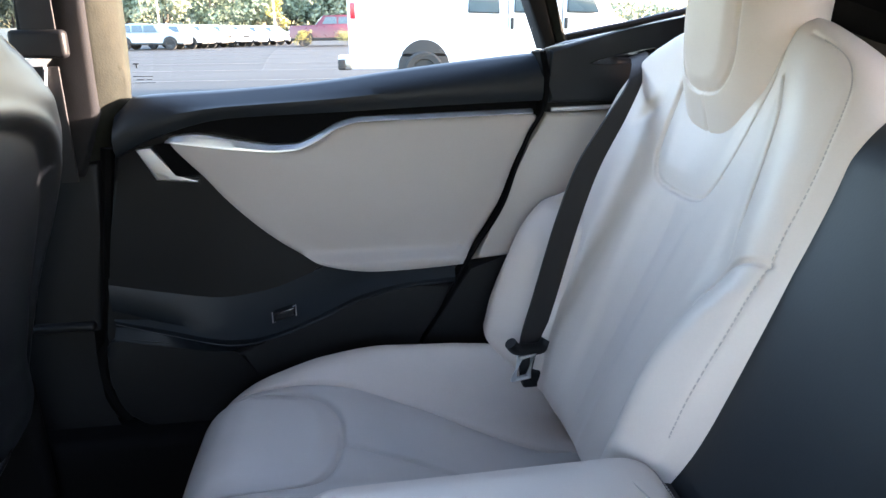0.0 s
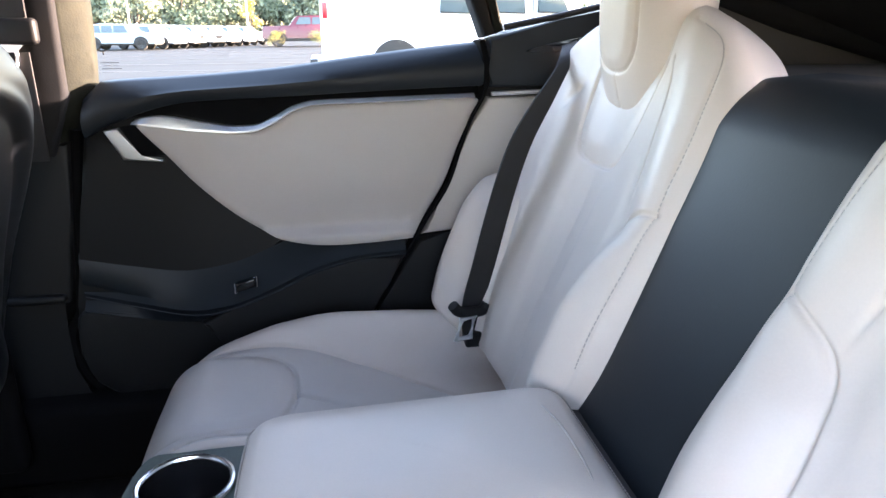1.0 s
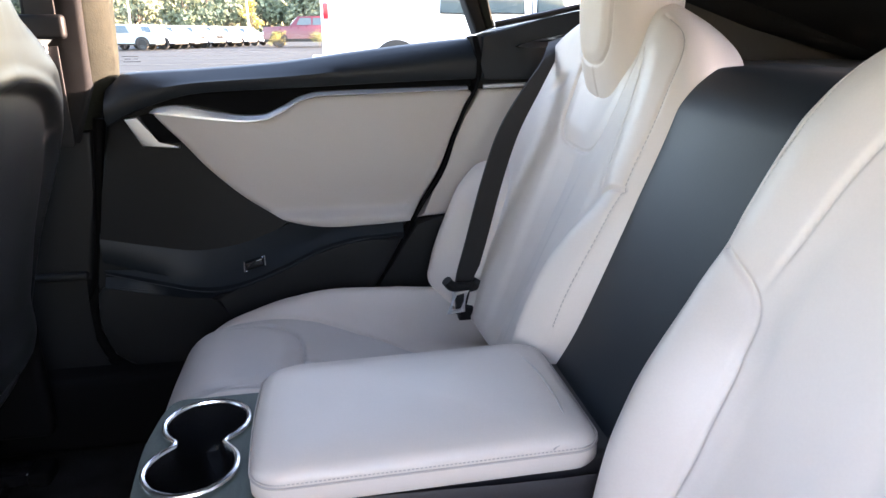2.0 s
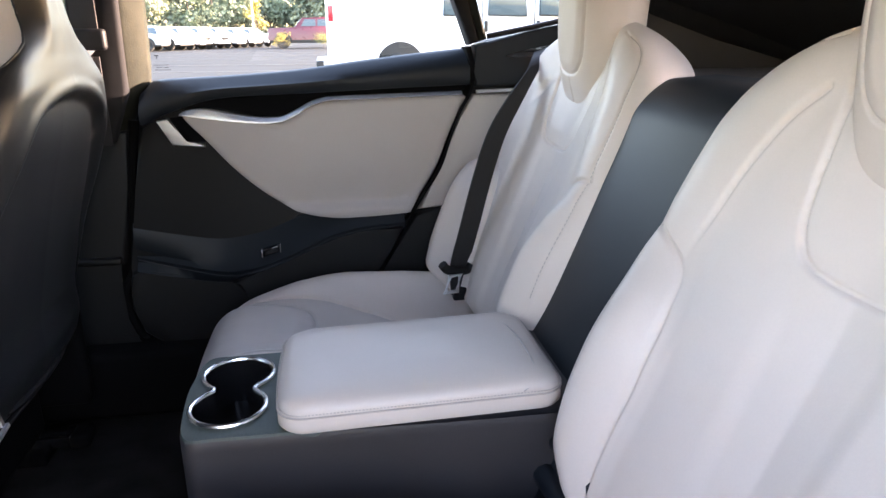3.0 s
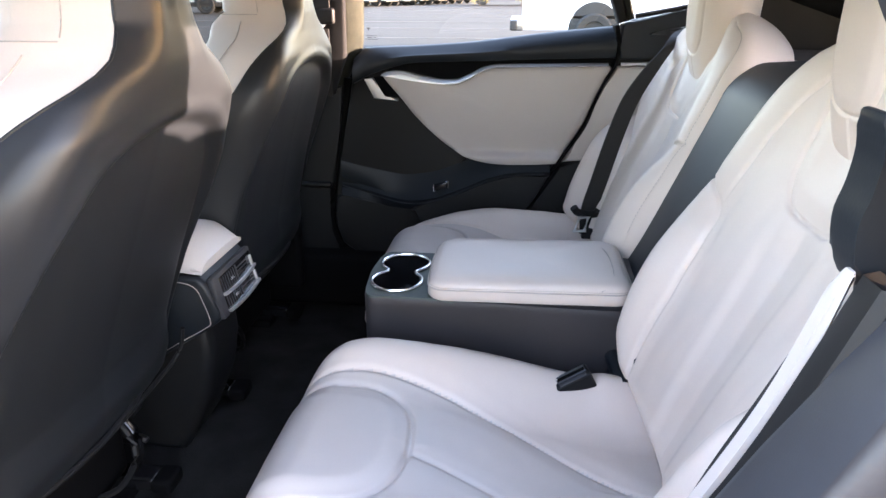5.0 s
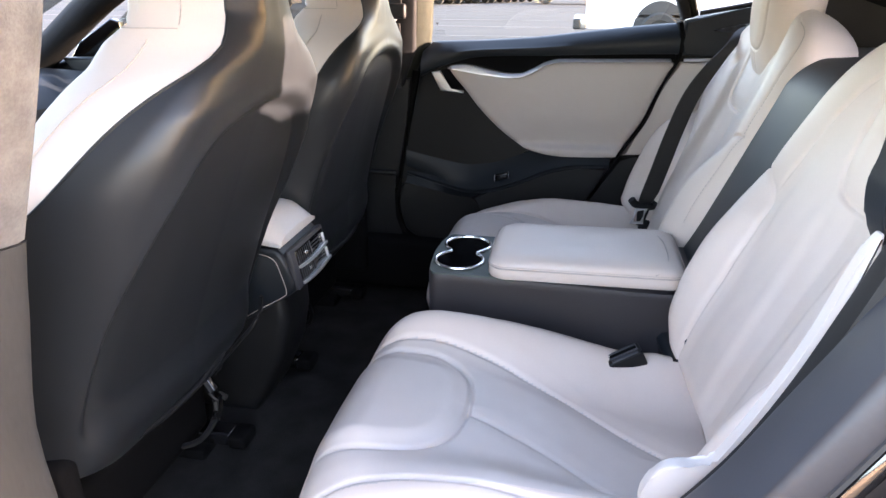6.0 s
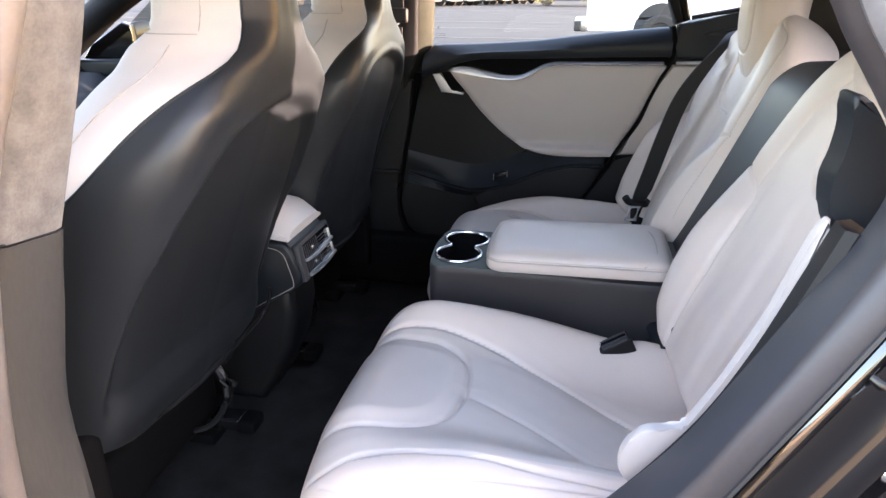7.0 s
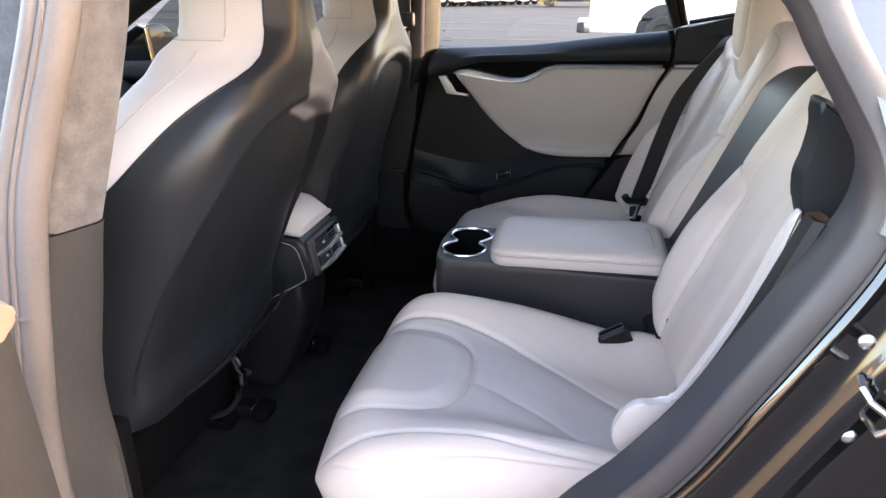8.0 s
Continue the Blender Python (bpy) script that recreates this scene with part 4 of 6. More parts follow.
# ---- rear console: black box, cup holder, padded lid ----
def rear_console():
    t = thing("armrest_console", "black leather centre console with grey padded lid and cup holder", "console", (0.05, 0.03, 0.37))
    def P(name, bm, mat, label="", **k):
        bm.transform(Matrix.Translation((-0.05, -0.03, -0.37)))
        return part(name, bm, mat, t, label, **k)
    side = [(-0.160, 0.606), (-0.04, 0.606), (-0.038, 0.667), (-0.02, 0.669), (0.36, 0.685), (0.36, 0.42), (-0.12, 0.42), (-0.15, 0.46), (-0.160, 0.55)]
    P("box", prism_bm(side, "y", -0.075, 0.125, 0.008), CONSOLE_LEATHER, "black leather console box")
    top = smooth_poly([(-0.160, -0.076), (-0.172, 0.0), (-0.172, 0.06), (-0.160, 0.126), (-0.12, 0.133), (-0.04, 0.1345), (0.0, 0.1345), (0.0, 0.03), (0.0, -0.0845), (-0.04, -0.0845), (-0.12, -0.083)], 6)
    n = len(top)
    # two joined rounds
    def eight():
        pts = []
        for k in range(n):
            x, y = top[k]
            a = math.atan2(y - 0.025, x + 0.105)
            # start on the same side as the outline, so that both run together
            pts.append(a)
        out = []
        for a in pts:
            best, d = 0.0, Vector((math.cos(a), math.sin(a)))
            r = 0.0
            while r < 0.12:
                q = Vector((-0.112, 0.03)) + d * r
                if min((q - Vector((-0.112, 0.072))).length, (q - Vector((-0.116, -0.012))).length) > 0.0455 and abs(q.x + 0.114) > 0.026:
                    break
                if min((q - Vector((-0.112, 0.072))).length, (q - Vector((-0.116, -0.012))).length) > 0.0455 and abs(q.y - 0.03) > 0.03:
                    break
                r += 0.0006
            out.append((-0.112 + d.x * r, 0.03 + d.y * r))
        return out
    o = eight()
    def zt(x):
        return 0.671
    long = lambda x: x if x < -0.04 else -0.04 + (x + 0.04) * 10.0
    P("skirt", rings_bm([[(long(x), y, z) for x, y in top] for z in (0.42, 0.5, 0.58, 0.655, 0.664)] + [[(long(-0.105 + (x + 0.105) * 0.985), 0.025 + (y - 0.025) * 0.985, 0.669) for x, y in top]], True, False), CONSOLE_LEATHER, "black stitched leather skirt")
    P("cup_plate", rings_bm([[(-0.105 + (x + 0.105) * 0.985, 0.025 + (y - 0.025) * 0.985, 0.669) for x, y in top], [(-0.105 + (x + 0.105) * 0.97, 0.025 + (y - 0.025) * 0.97, 0.672) for x, y in top], [(x, y, 0.671) for x, y in o]], True, False), GREEN_GREY, "grey fibre cup holder plate")
    bm = rings_bm([[(x, y, 0.6725) for x, y in o], [(-0.113 + (x + 0.113) * 0.97, 0.03 + (y - 0.03) * 0.98, 0.65) for x, y in o], [(-0.113 + (x + 0.113) * 0.9, 0.03 + (y - 0.03) * 0.94, 0.609) for x, y in o]], True, False)
    bm.faces.new([v for v in bm.verts if v.co.z < 0.6095])
    P("cup_well", bm, GLOSS_BLACK, "black cup wells")
    P("chrome_ring", tube_bm([(x, y, 0.673) for x, y in o], 0.0033, 8, closed=True), CHROME, "chrome cup holder ring")
    bm = bmesh.new()
    for k in range(0, 26):
        x = -0.155 + 0.0046 * k
        tube_bm([(x, -0.0795, 0.668), (x + 0.0032, -0.0765, 0.6715)], 0.0011, 5, bm)
    P("stitching", bm, BLACK_LEATHER)
    # lid
    out = round_rect(-0.05, 0.295, -0.091, 0.134, 0.03)
    out = [(x - 0.006 * (1 - ((y - 0.028) / 0.12) ** 2) * step(0.0, -0.05, x), y) for x, y in out]
    cx, cy = 0.12, 0.03
    rows = []
    for s, z in [(0.985, 0.672), (1.0, 0.676), (1.0, 0.684), (0.995, 0.692), (0.985, 0.698), (0.96, 0.704), (0.90, 0.709), (0.7, 0.7125), (0.4, 0.7145), (0.02, 0.715)]:
        rows.append([(cx + (x - cx) * s, cy + (y - cy) * (s if s < 0.97 else s), z + 0.03 * (x + 0.05) * 0.5) for x, y in out])
    P("lid", rings_bm(rows), LEATHER, "light grey padded armrest lid")
    bm = bmesh.new()
    seam = [(cx + (x - cx) * 0.9985, cy + (y - cy) * 0.9985, 0.6965 + 0.015 * (x + 0.05)) for x, y in [(p[0] + (q[0] - p[0]) * k / 3, p[1] + (q[1] - p[1]) * k / 3) for p, q in zip(out, out[1:] + out[:1]) for k in range(3)]]
    for k in range(len(seam)):
        p, q = Vector(seam[k]), Vector(seam[(k + 1) % len(seam)])
        tube_bm([p, p.lerp(q, 0.6)], 0.0007, 5, bm)
    P("lid_stitching", bm, THREAD)
    # seam across the lid's rear end
    end = spline([(0.225, 0.129, 0.703), (0.245, 0.118, 0.7115), (0.262, 0.06, 0.7165), (0.266, 0.0, 0.7165), (0.264, -0.05, 0.7145), (0.258, -0.08, 0.7095), (0.24, -0.0895, 0.702)], 30)
    P("end_seam", tube_bm(end, 0.0011, 5), THREAD)
    P("lid_seam", tube_bm([(cx + (x - cx) * 0.998, cy + (y - cy) * 0.998, 0.6925 + 0.015 * (x + 0.05)) for x, y in out], 0.0013, 5, closed=True), THREAD)
    return t


rear_console()


# ---- belts and buckles of the rear seats ----
def far_belt():
    t = thing("seat_belt", "black seat belt hanging over the grey backrest with chrome tongue", "seat belt", (0.33, 0.5, 0.6))
    base = Vector((0.33, 0.5, 0.6))
    path = spline([(0.5, 0.72, 1.078), (0.486, 0.672, 1.066), (0.455, 0.612, 1.032), (0.411, 0.568, 0.985), (0.37, 0.56, 0.915), (0.342, 0.56, 0.83), (0.314, 0.56, 0.72), (0.296, 0.56, 0.645), (0.296, 0.552, 0.585)], 50)
    rows = []
    for i, p in enumerate(path):
        u = i / 49
        d = (Vector((0.75, 0.6, 0.2)).lerp(Vector((0.92, 0.38, 0.0)), step(0.2, 0.5, u))).normalized() * 0.0238
        n = Vector((-0.0006, 0.0012, 0.0003))
        q = p - base + Vector((-0.017, -0.05, 0.012)) * step(0.02, 0.2, u)
        rows.append([q - d + n, q + d + n, q + d - n, q - d - n])
    part("webbing", rings_bm(rows), WEBBING, t)
    a = Vector((0.27, 0.494, 0.654)) - base
    w = Vector((0.92, 0.38, 0.0)).normalized()
    up = Vector((0, 0, 1))
    stop = spline([a - w * 0.036 + up * 0.014, a - w * 0.024 + up * 0.001, a + up * -0.006, a + w * 0.024 - up * 0.008, a + w * 0.034 + up * 0.002], 16)
    part("stop", tube_bm(stop, 0.0095, 10), PLASTIC, t, "black plastic belt stop")
    b = a - up * 0.012 + Vector((0, -0.006, 0))
    tongue = [b - w * 0.020, b + w * 0.006, b - w * 0.002 - up * 0.036, b - w * 0.03 - up * 0.034]
    part("tongue", tube_bm(tongue, 0.0052, 8, closed=True), SATIN, t, "chrome belt tongue")
    part("receptacle", box_bm(b + Vector((-0.008, 0.004, -0.06)), b + Vector((0.02, 0.024, -0.032)), 0.004), PLASTIC, t)


far_belt()


def buckle():
    t = thing("belt_buckle", "black belt buckle standing out of the grey cushion", "buckle", (0.19, -0.2, 0.606))
    t.rotation_euler = (radians(6), radians(-27), radians(12))
    t.scale = (1.4, 1.25, 1.4)
    # local: x across the buckle, z along its length, slot on top
    side = [(-0.021, -0.001), (-0.0195, 0.0015), (0.0195, 0.0015), (0.021, -0.001), (0.021, -0.055), (-0.021, -0.055)]
    body = part("housing", prism_bm(side, "y", -0.0115, 0.0115, 0.003), PLASTIC, t)
    rim = part("slot_rim", tube_bm([(-0.017, -0.0035, 0.0022), (-0.017, 0.0055, 0.0022), (0.017, 0.0055, 0.0022), (0.017, -0.0035, 0.0022)], 0.0013, 6, closed=True), GREY_PLASTIC, body, "grey rim of the slot")
    part("slot", box_bm((-0.0165, -0.003, 0.0), (0.0165, 0.005, 0.0021), 0), SHADE_BLACK, rim)
    part("button", box_bm((-0.016, -0.0105, -0.001), (0.016, -0.0055, 0.0023), 0.0008), GREY_PLASTIC, body, "dark grey release button")


buckle()


def near_belt():
    t = thing("seat_belt", "black seat belt lying between the grey seat and its side trim", "seat belt", (0.3, -0.67, 0.9))
    base = Vector((0.3, -0.67, 0.9))
    rows = []
    for p in spline([(0.352, -0.662, 1.04), (0.331, -0.667, 0.985), (0.309, -0.67, 0.93), (0.284, -0.672, 0.87), (0.26, -0.674, 0.815), (0.242, -0.676, 0.77)], 24):
        q = p - base
        d, n = Vector((0.004, 0.0235, 0)), Vector((-0.0009, 0, 0.0004))
        rows.append([q - d + n, q + d + n, q + d - n, q - d - n])
    part("webbing", rings_bm(rows), WEBBING, t)


near_belt()


# ---- front seats ----
# rows: height, rear face, half width, seam between back and front, bolster front, centre front
FRONT = [(0.545, -0.505, 0.22, -0.58, -0.66, -0.62), (0.56, -0.497, 0.258, -0.60, -0.68, -0.63), (0.62, -0.474, 0.265, -0.61, -0.68, -0.62), (0.75, -0.424, 0.27, -0.60, -0.66, -0.58), (0.85, -0.382, 0.27, -0.555, -0.635, -0.54),
         (0.92, -0.352, 0.264, -0.500, -0.605, -0.52), (0.95, -0.339, 0.257, -0.465, -0.59, -0.51), (0.985, -0.325, 0.244, -0.431, -0.57, -0.495), (1.02, -0.311, 0.223, -0.399, -0.55, -0.48), (1.047, -0.301, 0.201, -0.370, -0.532, -0.465),
         (1.065, -0.296, 0.18, -0.347, -0.52, -0.455), (1.08, -0.293, 0.153, -0.329, -0.51, -0.447), (1.1, -0.291, 0.112, -0.317, -0.495, -0.44), (1.12, -0.291, 0.09, -0.319, -0.468, -0.445), (1.14, -0.292, 0.077, -0.324, -0.462, -0.44), (1.18, -0.295, 0.069, -0.327, -0.462, -0.44), (1.26, -0.30, 0.064, -0.33, -0.462, -0.44),
         (1.31, -0.31, 0.058, -0.335, -0.44, -0.425), (1.335, -0.325, 0.045, -0.345, -0.42, -0.41), (1.345, -0.345, 0.02, -0.36, -0.40, -0.39)]


ARCH = curve2([(0.222, 0.54), (0.234, 0.62), (0.233, 0.72), (0.221, 0.83), (0.2, 0.9), (0.172, 0.953), (0.132, 0.995), (0.067, 1.017), (0.0, 1.024)], 50)


def front_seat(side, slide, lean=((0.5, 0.0), (1.4, 0.0)), thin=0.0):
    t = thing("bucket_seat", "front bucket seat with black vinyl back and light grey leather front", "car seat", (-0.6 + slide, side * SEAT_Y, FLOOR_Z), "front seats")
    def put(x, lat, z):
        return (x + 0.6 + lerp_table(lean, z)[0], lat, z - FLOOR_Z)
    rear, front, M = [], [], 200
    heights = [0.545 + 0.8 * k / (M - 1) for k in range(M)]
    arch_w = [float(np.interp(h, [q[1] for q in ARCH], [q[0] for q in ARCH], right=-1)) for h in heights]
    for i in range(M):
        z = 0.545 + 0.8 * i / (M - 1)
        xr, w, xb, xf, xc = lerp_table(FRONT, z)
        xr -= thin * step(0.6, 0.95, z) * step(1.18, 0.98, z)
        head = step(1.07, 1.12, z)
        rr, fr = [], []
        for k in range(161):
            v = -1 + 2 * k / 160
            v = math.copysign(1 - (1 - abs(v)) ** 1.4, v)
            a = abs(v)
            low = step(1.1, 1.03, z)
            round_back = (1 - a ** 2.1) ** 0.66 * (1 - head) + head * lerp_table([(0.0, 1.0), (0.46, 0.97), (0.58, 0.86), (0.7, 0.65), (1.0, 0.0)], a)[0]
            ridged = lerp_table([(0.0, 1.0), (0.5, 0.975), (0.7, 0.945), (0.8, 0.90), (0.86, 0.83), (0.915, 0.69), (0.96, 0.47), (1.0, 0.0)], a)[0]
            x = xb + (xr - xb) * (round_back + (ridged - round_back) * low)
            # sunk centre panel with a creased rim
            half = arch_w[i]
            deep = seg_dist((a * w, z), ARCH) * (1 if a * w < half else -1)
            x -= 0.017 * step(-0.007, 0.009, deep) * step(0.585, 0.665, z)
            x += 0.004 * groove(deep + 0.012, 0.012) * step(0.6, 0.66, z)
            x += 0.0015 * noise.noise((v * 3, z * 5, 2.0))
            rr.append(put(x, v * w, z))
            b = step(0.35, 0.85, a) 
            xq = xc + (xf - xc) * b
            xq = xb + (xq - xb) * (1 - a ** (5 + 3 * head)) ** 0.5
            xq += (1 - a ** 6) * 0.009 * groove(z - 1.132 + 0.01 * a, 0.0035) + (0.008 * groove(a - 0.62, 0.014) if z < 1.132 else 0.004 * groove(a - 0.86, 0.014)) + 0.006 * groove(a - 0.3, 0.014)
            fr.append(put(xq, v * w * (0.995 + 0.35 * head * (1 - a ** 5) ** 0.55), z))
        rear.append(rr)
        front.append(fr[::-1])
    def skin(i, k):
        p = Vector(front[i][k])
        return p + Vector((-0.0002, math.copysign(0.0007, p.y), 0.0003))
    row = lambda z: int((z - 0.545) / 0.8 * (M - 1))
    for path in ([skin(row(1.132 - 0.012 * abs(k / 80 - 1)), k) for k in range(5, 156, 2)],
                 [skin(i, 5) for i in range(row(1.124), row(1.3), 2)], [skin(i, 155) for i in range(row(1.124), row(1.3), 2)],
                 [skin(i, 9) for i in range(row(0.62), row(1.115), 2)], [skin(i, 151) for i in range(row(0.62), row(1.115), 2)]):
        part("leather_seam", tube_bm(path, 0.0008, 5), THREAD, t, "stitched seam in the grey leather")
    shell = part("back_shell", rings_bm(rear, False), SEAT_SHELL, t, "black vinyl seat back", crease=2.0)
    part("backrest", rings_bm(front, False), LEATHER, t, "light grey leather backrest front", crease=2.0)
    seam_rows = [lerp_table(FRONT, 0.56 + 0.74 * i / 60) for i in range(61)]
    for sg in (1, -1):
        part("piping", tube_bm([put(r[2], sg * r[1] * 1.0, 0.56 + 0.74 * i / 60) for i, r in enumerate(seam_rows)], 0.0018, 6), BLACK_LEATHER, shell)
    # lower edge of the back: a rolled lip, and the loose flap that hangs from it
    lip = [put(lerp_table(FRONT, 0.56)[0] - 0.09 * abs(v) ** 3, v * 0.262, 0.548 + 0.012 * abs(v)) for v in [-1 + 0.05 * k for k in range(41)]]
    part("lower_lip", tube_bm(lip, 0.005, 8), PLASTIC, shell)
    rows = []
    for i in range(30):
        x = -1.05 + 0.42 * i / 29
        e = max(0.05, min(1, (x + 1.06) / 0.08)) ** 0.5
        rows.append([put(x, 0.262 * math.copysign(abs(math.cos(a)) ** 0.5, math.cos(a)), 0.515 + 0.075 * e * math.copysign(abs(math.sin(a)) ** 0.6, math.sin(a))) for a in [math.tau * k / 40 for k in range(40)]])
    part("cushion", rings_bm(rows), LEATHER, t, "light grey leather cushion")
    # base and cover near black, the shade under the seat put into their colour
    part("seat_base", box_bm(put(-1.0, -0.2, 0.33), put(-0.6, 0.2, 0.46), 0.02), SHADE_BLACK, t)
    part("side_cover", box_bm(put(-1.0, side * 0.25 - 0.02, 0.36), put(-0.515, side * 0.25 + 0.02, 0.6), 0.015), SHADE_BLACK, t)
    for dy in (-0.205, 0.205):
        rail = part("seat_rail", box_bm(put(-1.05, dy - 0.022, FLOOR_Z + 0.022), put(-0.555, dy + 0.022, FLOOR_Z + 0.05), 0.005), GLOSS_BLACK, t, "black seat rail")
        part("rail_cap", box_bm(put(-0.56, dy - 0.028, FLOOR_Z + 0.02), put(-0.52, dy + 0.028, FLOOR_Z + 0.05), 0.008), SHADE_BLACK, rail)
        part("rail_foot", box_bm(put(-0.66, dy - 0.05, FLOOR_Z), put(-0.6, dy + 0.05, FLOOR_Z + 0.024), 0.004), SHADE_BLACK, rail)
        if dy * side > 0:
            continue
        part("recliner", tube_bm([put(-0.60, dy - 0.012, 0.47), put(-0.60, dy + 0.012, 0.47)], 0.032, 20), PLASTIC, t, "dark hinge under the seat")
        sg = 1 if dy < 0 else -1
        arm = [put(-0.60, dy + sg * 0.02, 0.47), put(-0.565, dy + sg * 0.025, 0.42), put(-0.575, dy + sg * 0.025, 0.36), put(-0.60, dy + sg * 0.02, FLOOR_Z + 0.05)]
        part("recliner_arm", tube_bm(spline(arm, 12), 0.009, 8, flat=0.5), GLOSS_BLACK, t)
        part("hinge_bolt", tube_bm([put(-0.567, dy + sg * 0.02, 0.415), put(-0.55, dy + sg * 0.022, 0.41)], 0.006, 10), STEEL, t)
        part("wire_loom", tube_bm(spline([put(-0.60, dy + sg * 0.05, 0.5), put(-0.55, dy + sg * 0.06, 0.42), put(-0.57, dy + sg * 0.09, 0.36), put(-0.62, dy + sg * 0.12, 0.35)], 14), 0.006, 6), PLASTIC, t)
    hem = spline([put(-0.478, -0.232 * side, 0.615), put(-0.487, -0.236 * side, 0.58), put(-0.5, -0.226 * side, 0.552), put(-0.508, -0.19 * side, 0.54), put(-0.506, -0.1 * side, 0.538), put(-0.505, 0.0, 0.538)], 24)
    part("hem", tube_bm(hem, 0.004, 8), PLASTIC, t, "black rolled hem")
    return t


front_seat(-1, 0.0)
front_seat(1, -0.03, ((0.5, 0.05), (0.72, 0.036), (0.9, 0.029), (0.98, 0.02), (1.04, -0.001), (1.1, -0.026), (1.17, -0.037), (1.35, -0.045)), 0.026)


# ---- front console with the rear air vents ----
def front_console():
    t = thing("front_console", "black centre console with grey armrest and rear air vents", "console", (-0.488, 0.01, 0.29))
    def P(name, bm, mat, label="", parent=None, **k):
        bm.transform(Matrix.Translation((0.5, 0, -0.29)))
        return part(name, bm, mat, parent or t, label, **k)
    body = [(-1.3, 0.5), (-0.62, 0.5), (-0.585, 0.512), (-0.535, 0.545), (-0.452, 0.597), (-0.441, 0.608), (-0.443, 0.625), (-0.458, 0.675), (-0.475, 0.692), (-1.3, 0.70)]
    box = P("body", prism_bm(body, "y", -0.092, 0.092, 0.01, 4), BLACK_LEATHER, "black stitched leather console sides")
    low = [(-1.3, 0.29), (-0.57, 0.29), (-0.535, 0.34), (-0.49, 0.44), (-0.475, 0.52), (-0.478, 0.59), (-1.3, 0.6)]
    P("lower_cover", prism_bm(low, "y", -0.07, 0.07, 0.025, 4), PLASTIC)
    st = curve2([(-0.62, 0.518), (-0.57, 0.532), (-0.52, 0.562), (-0.470, 0.592), (-0.460, 0.605), (-0.468, 0.64), (-0.482, 0.672), (-0.52, 0.682), (-0.6, 0.684)], 90)
    for sg in (1, -1):
        bm = bmesh.new()
        for (ax, az), (bx, bz) in list(zip(st, st[1:])):
            tube_bm([(ax, sg * 0.0925, az), (ax + (bx - ax) * 0.6, sg * 0.0925, az + (bz - az) * 0.6)], 0.0009, 5, bm)
        P("stitching", bm, THREAD, "", box)
    # armrest: crowned top, chamfered end
    rows = []
    for x, zt, zb, w in [(-1.05, 0.745, 0.70, 0.088), (-0.62, 0.748, 0.70, 0.09), (-0.56, 0.748, 0.70, 0.091), (-0.53, 0.747, 0.70, 0.092), (-0.512, 0.744, 0.70, 0.092), (-0.50, 0.738, 0.70, 0.092), (-0.485, 0.727, 0.698, 0.092), (-0.466, 0.712, 0.696, 0.0915)]:
        rows.append([(x, -w, zb), (x, -w - 0.001, zb + 0.006), (x, -w + 0.002, zt - 0.016), (x, -w + 0.012, zt - 0.006), (x, -w + 0.03, zt), (x, 0, zt + 0.002), (x, w - 0.03, zt), (x, w - 0.012, zt - 0.006), (x, w - 0.002, zt - 0.016), (x, w + 0.001, zb + 0.006), (x, w, zb)])
    rest = P("armrest", rings_bm(rows), ARM_LEATHER, "light grey leather armrest")
    P("armrest_seam", tube_bm([(-0.6, 0.02, 0.7505), (-0.54, 0.02, 0.7475), (-0.50, 0.02, 0.7375), (-0.466, 0.02, 0.712)], 0.0012, 5), THREAD, "", rest)
    # vent block, leaning with the console's rear face
    u, v = Vector((0, 1, 0)), Vector((-0.21, 0, 0.978))
    o, n = Vector((-0.4415, 0, 0.647)), Vector((0.978, 0, 0.21))
    def slab(a0, a1, b0, b1, d0, d1, bev=0.0015):
        bm = box_bm((a0, b0, d0), (a1, b1, d1), bev, 2)
        m = Matrix.Identity(4)
        for r in range(3):
            m[r][0], m[r][1], m[r][2], m[r][3] = u[r], v[r], n[r], o[r]
        bm.transform(m)
        return bm
    vent = P("air_vent", slab(-0.086, 0.086, -0.04, 0.042, -0.012, 0.001, 0.004), GREY_PLASTIC, "dark grey air vent block")
    P("vent_well", slab(-0.066, 0.078, -0.033, 0.034, 0.0, 0.002, 0.001), GLOSS_BLACK, "", vent)
    for b0 in (-0.031, 0.002):
        rows = []
        for k in range(13):
            a = -0.068 + 0.148 * k / 12
            bow = 0.005 * (1 - ((a - 0.006) / 0.074) ** 2)
            c = o + u * a + v * (b0 - bow) + n * 0.004
            rows.append([c - v * 0.0025 - n * 0.002, c - v * 0.0025 + n * 0.003, c + v * 0.0025 + n * 0.003, c + v * 0.0025 - n * 0.002])
        P("vent_bar", rings_bm(rows), SATIN, "satin chrome bar", vent)
        P("vent_end", slab(0.066, 0.074, b0 + 0.003, b0 + 0.024, 0.001, 0.006), SATIN, "satin chrome end", vent)
        P("vent_divider", slab(0.0, 0.004, b0 + 0.002, b0 + 0.03, 0.001, 0.004, 0.0005), GREY_PLASTIC, "", vent)
        for k in range(7):
            a = -0.062 + 0.009 * k
            P("vent_fin", slab(a, a + 0.0018, b0 + 0.003, b0 + 0.029, 0.001, 0.003, 0), GREY_PLASTIC, "", vent)
        for k in range(3):
            P("vent_slat", slab(0.006, 0.064, b0 + 0.007 + 0.007 * k, b0 + 0.009 + 0.007 * k, 0.001, 0.003, 0), GREY_PLASTIC, "", vent)
        P("vent_wheel", slab(-0.03, -0.016, b0 + 0.012, b0 + 0.018, 0.002, 0.006), CHROME, "", vent)
    return t


front_console()


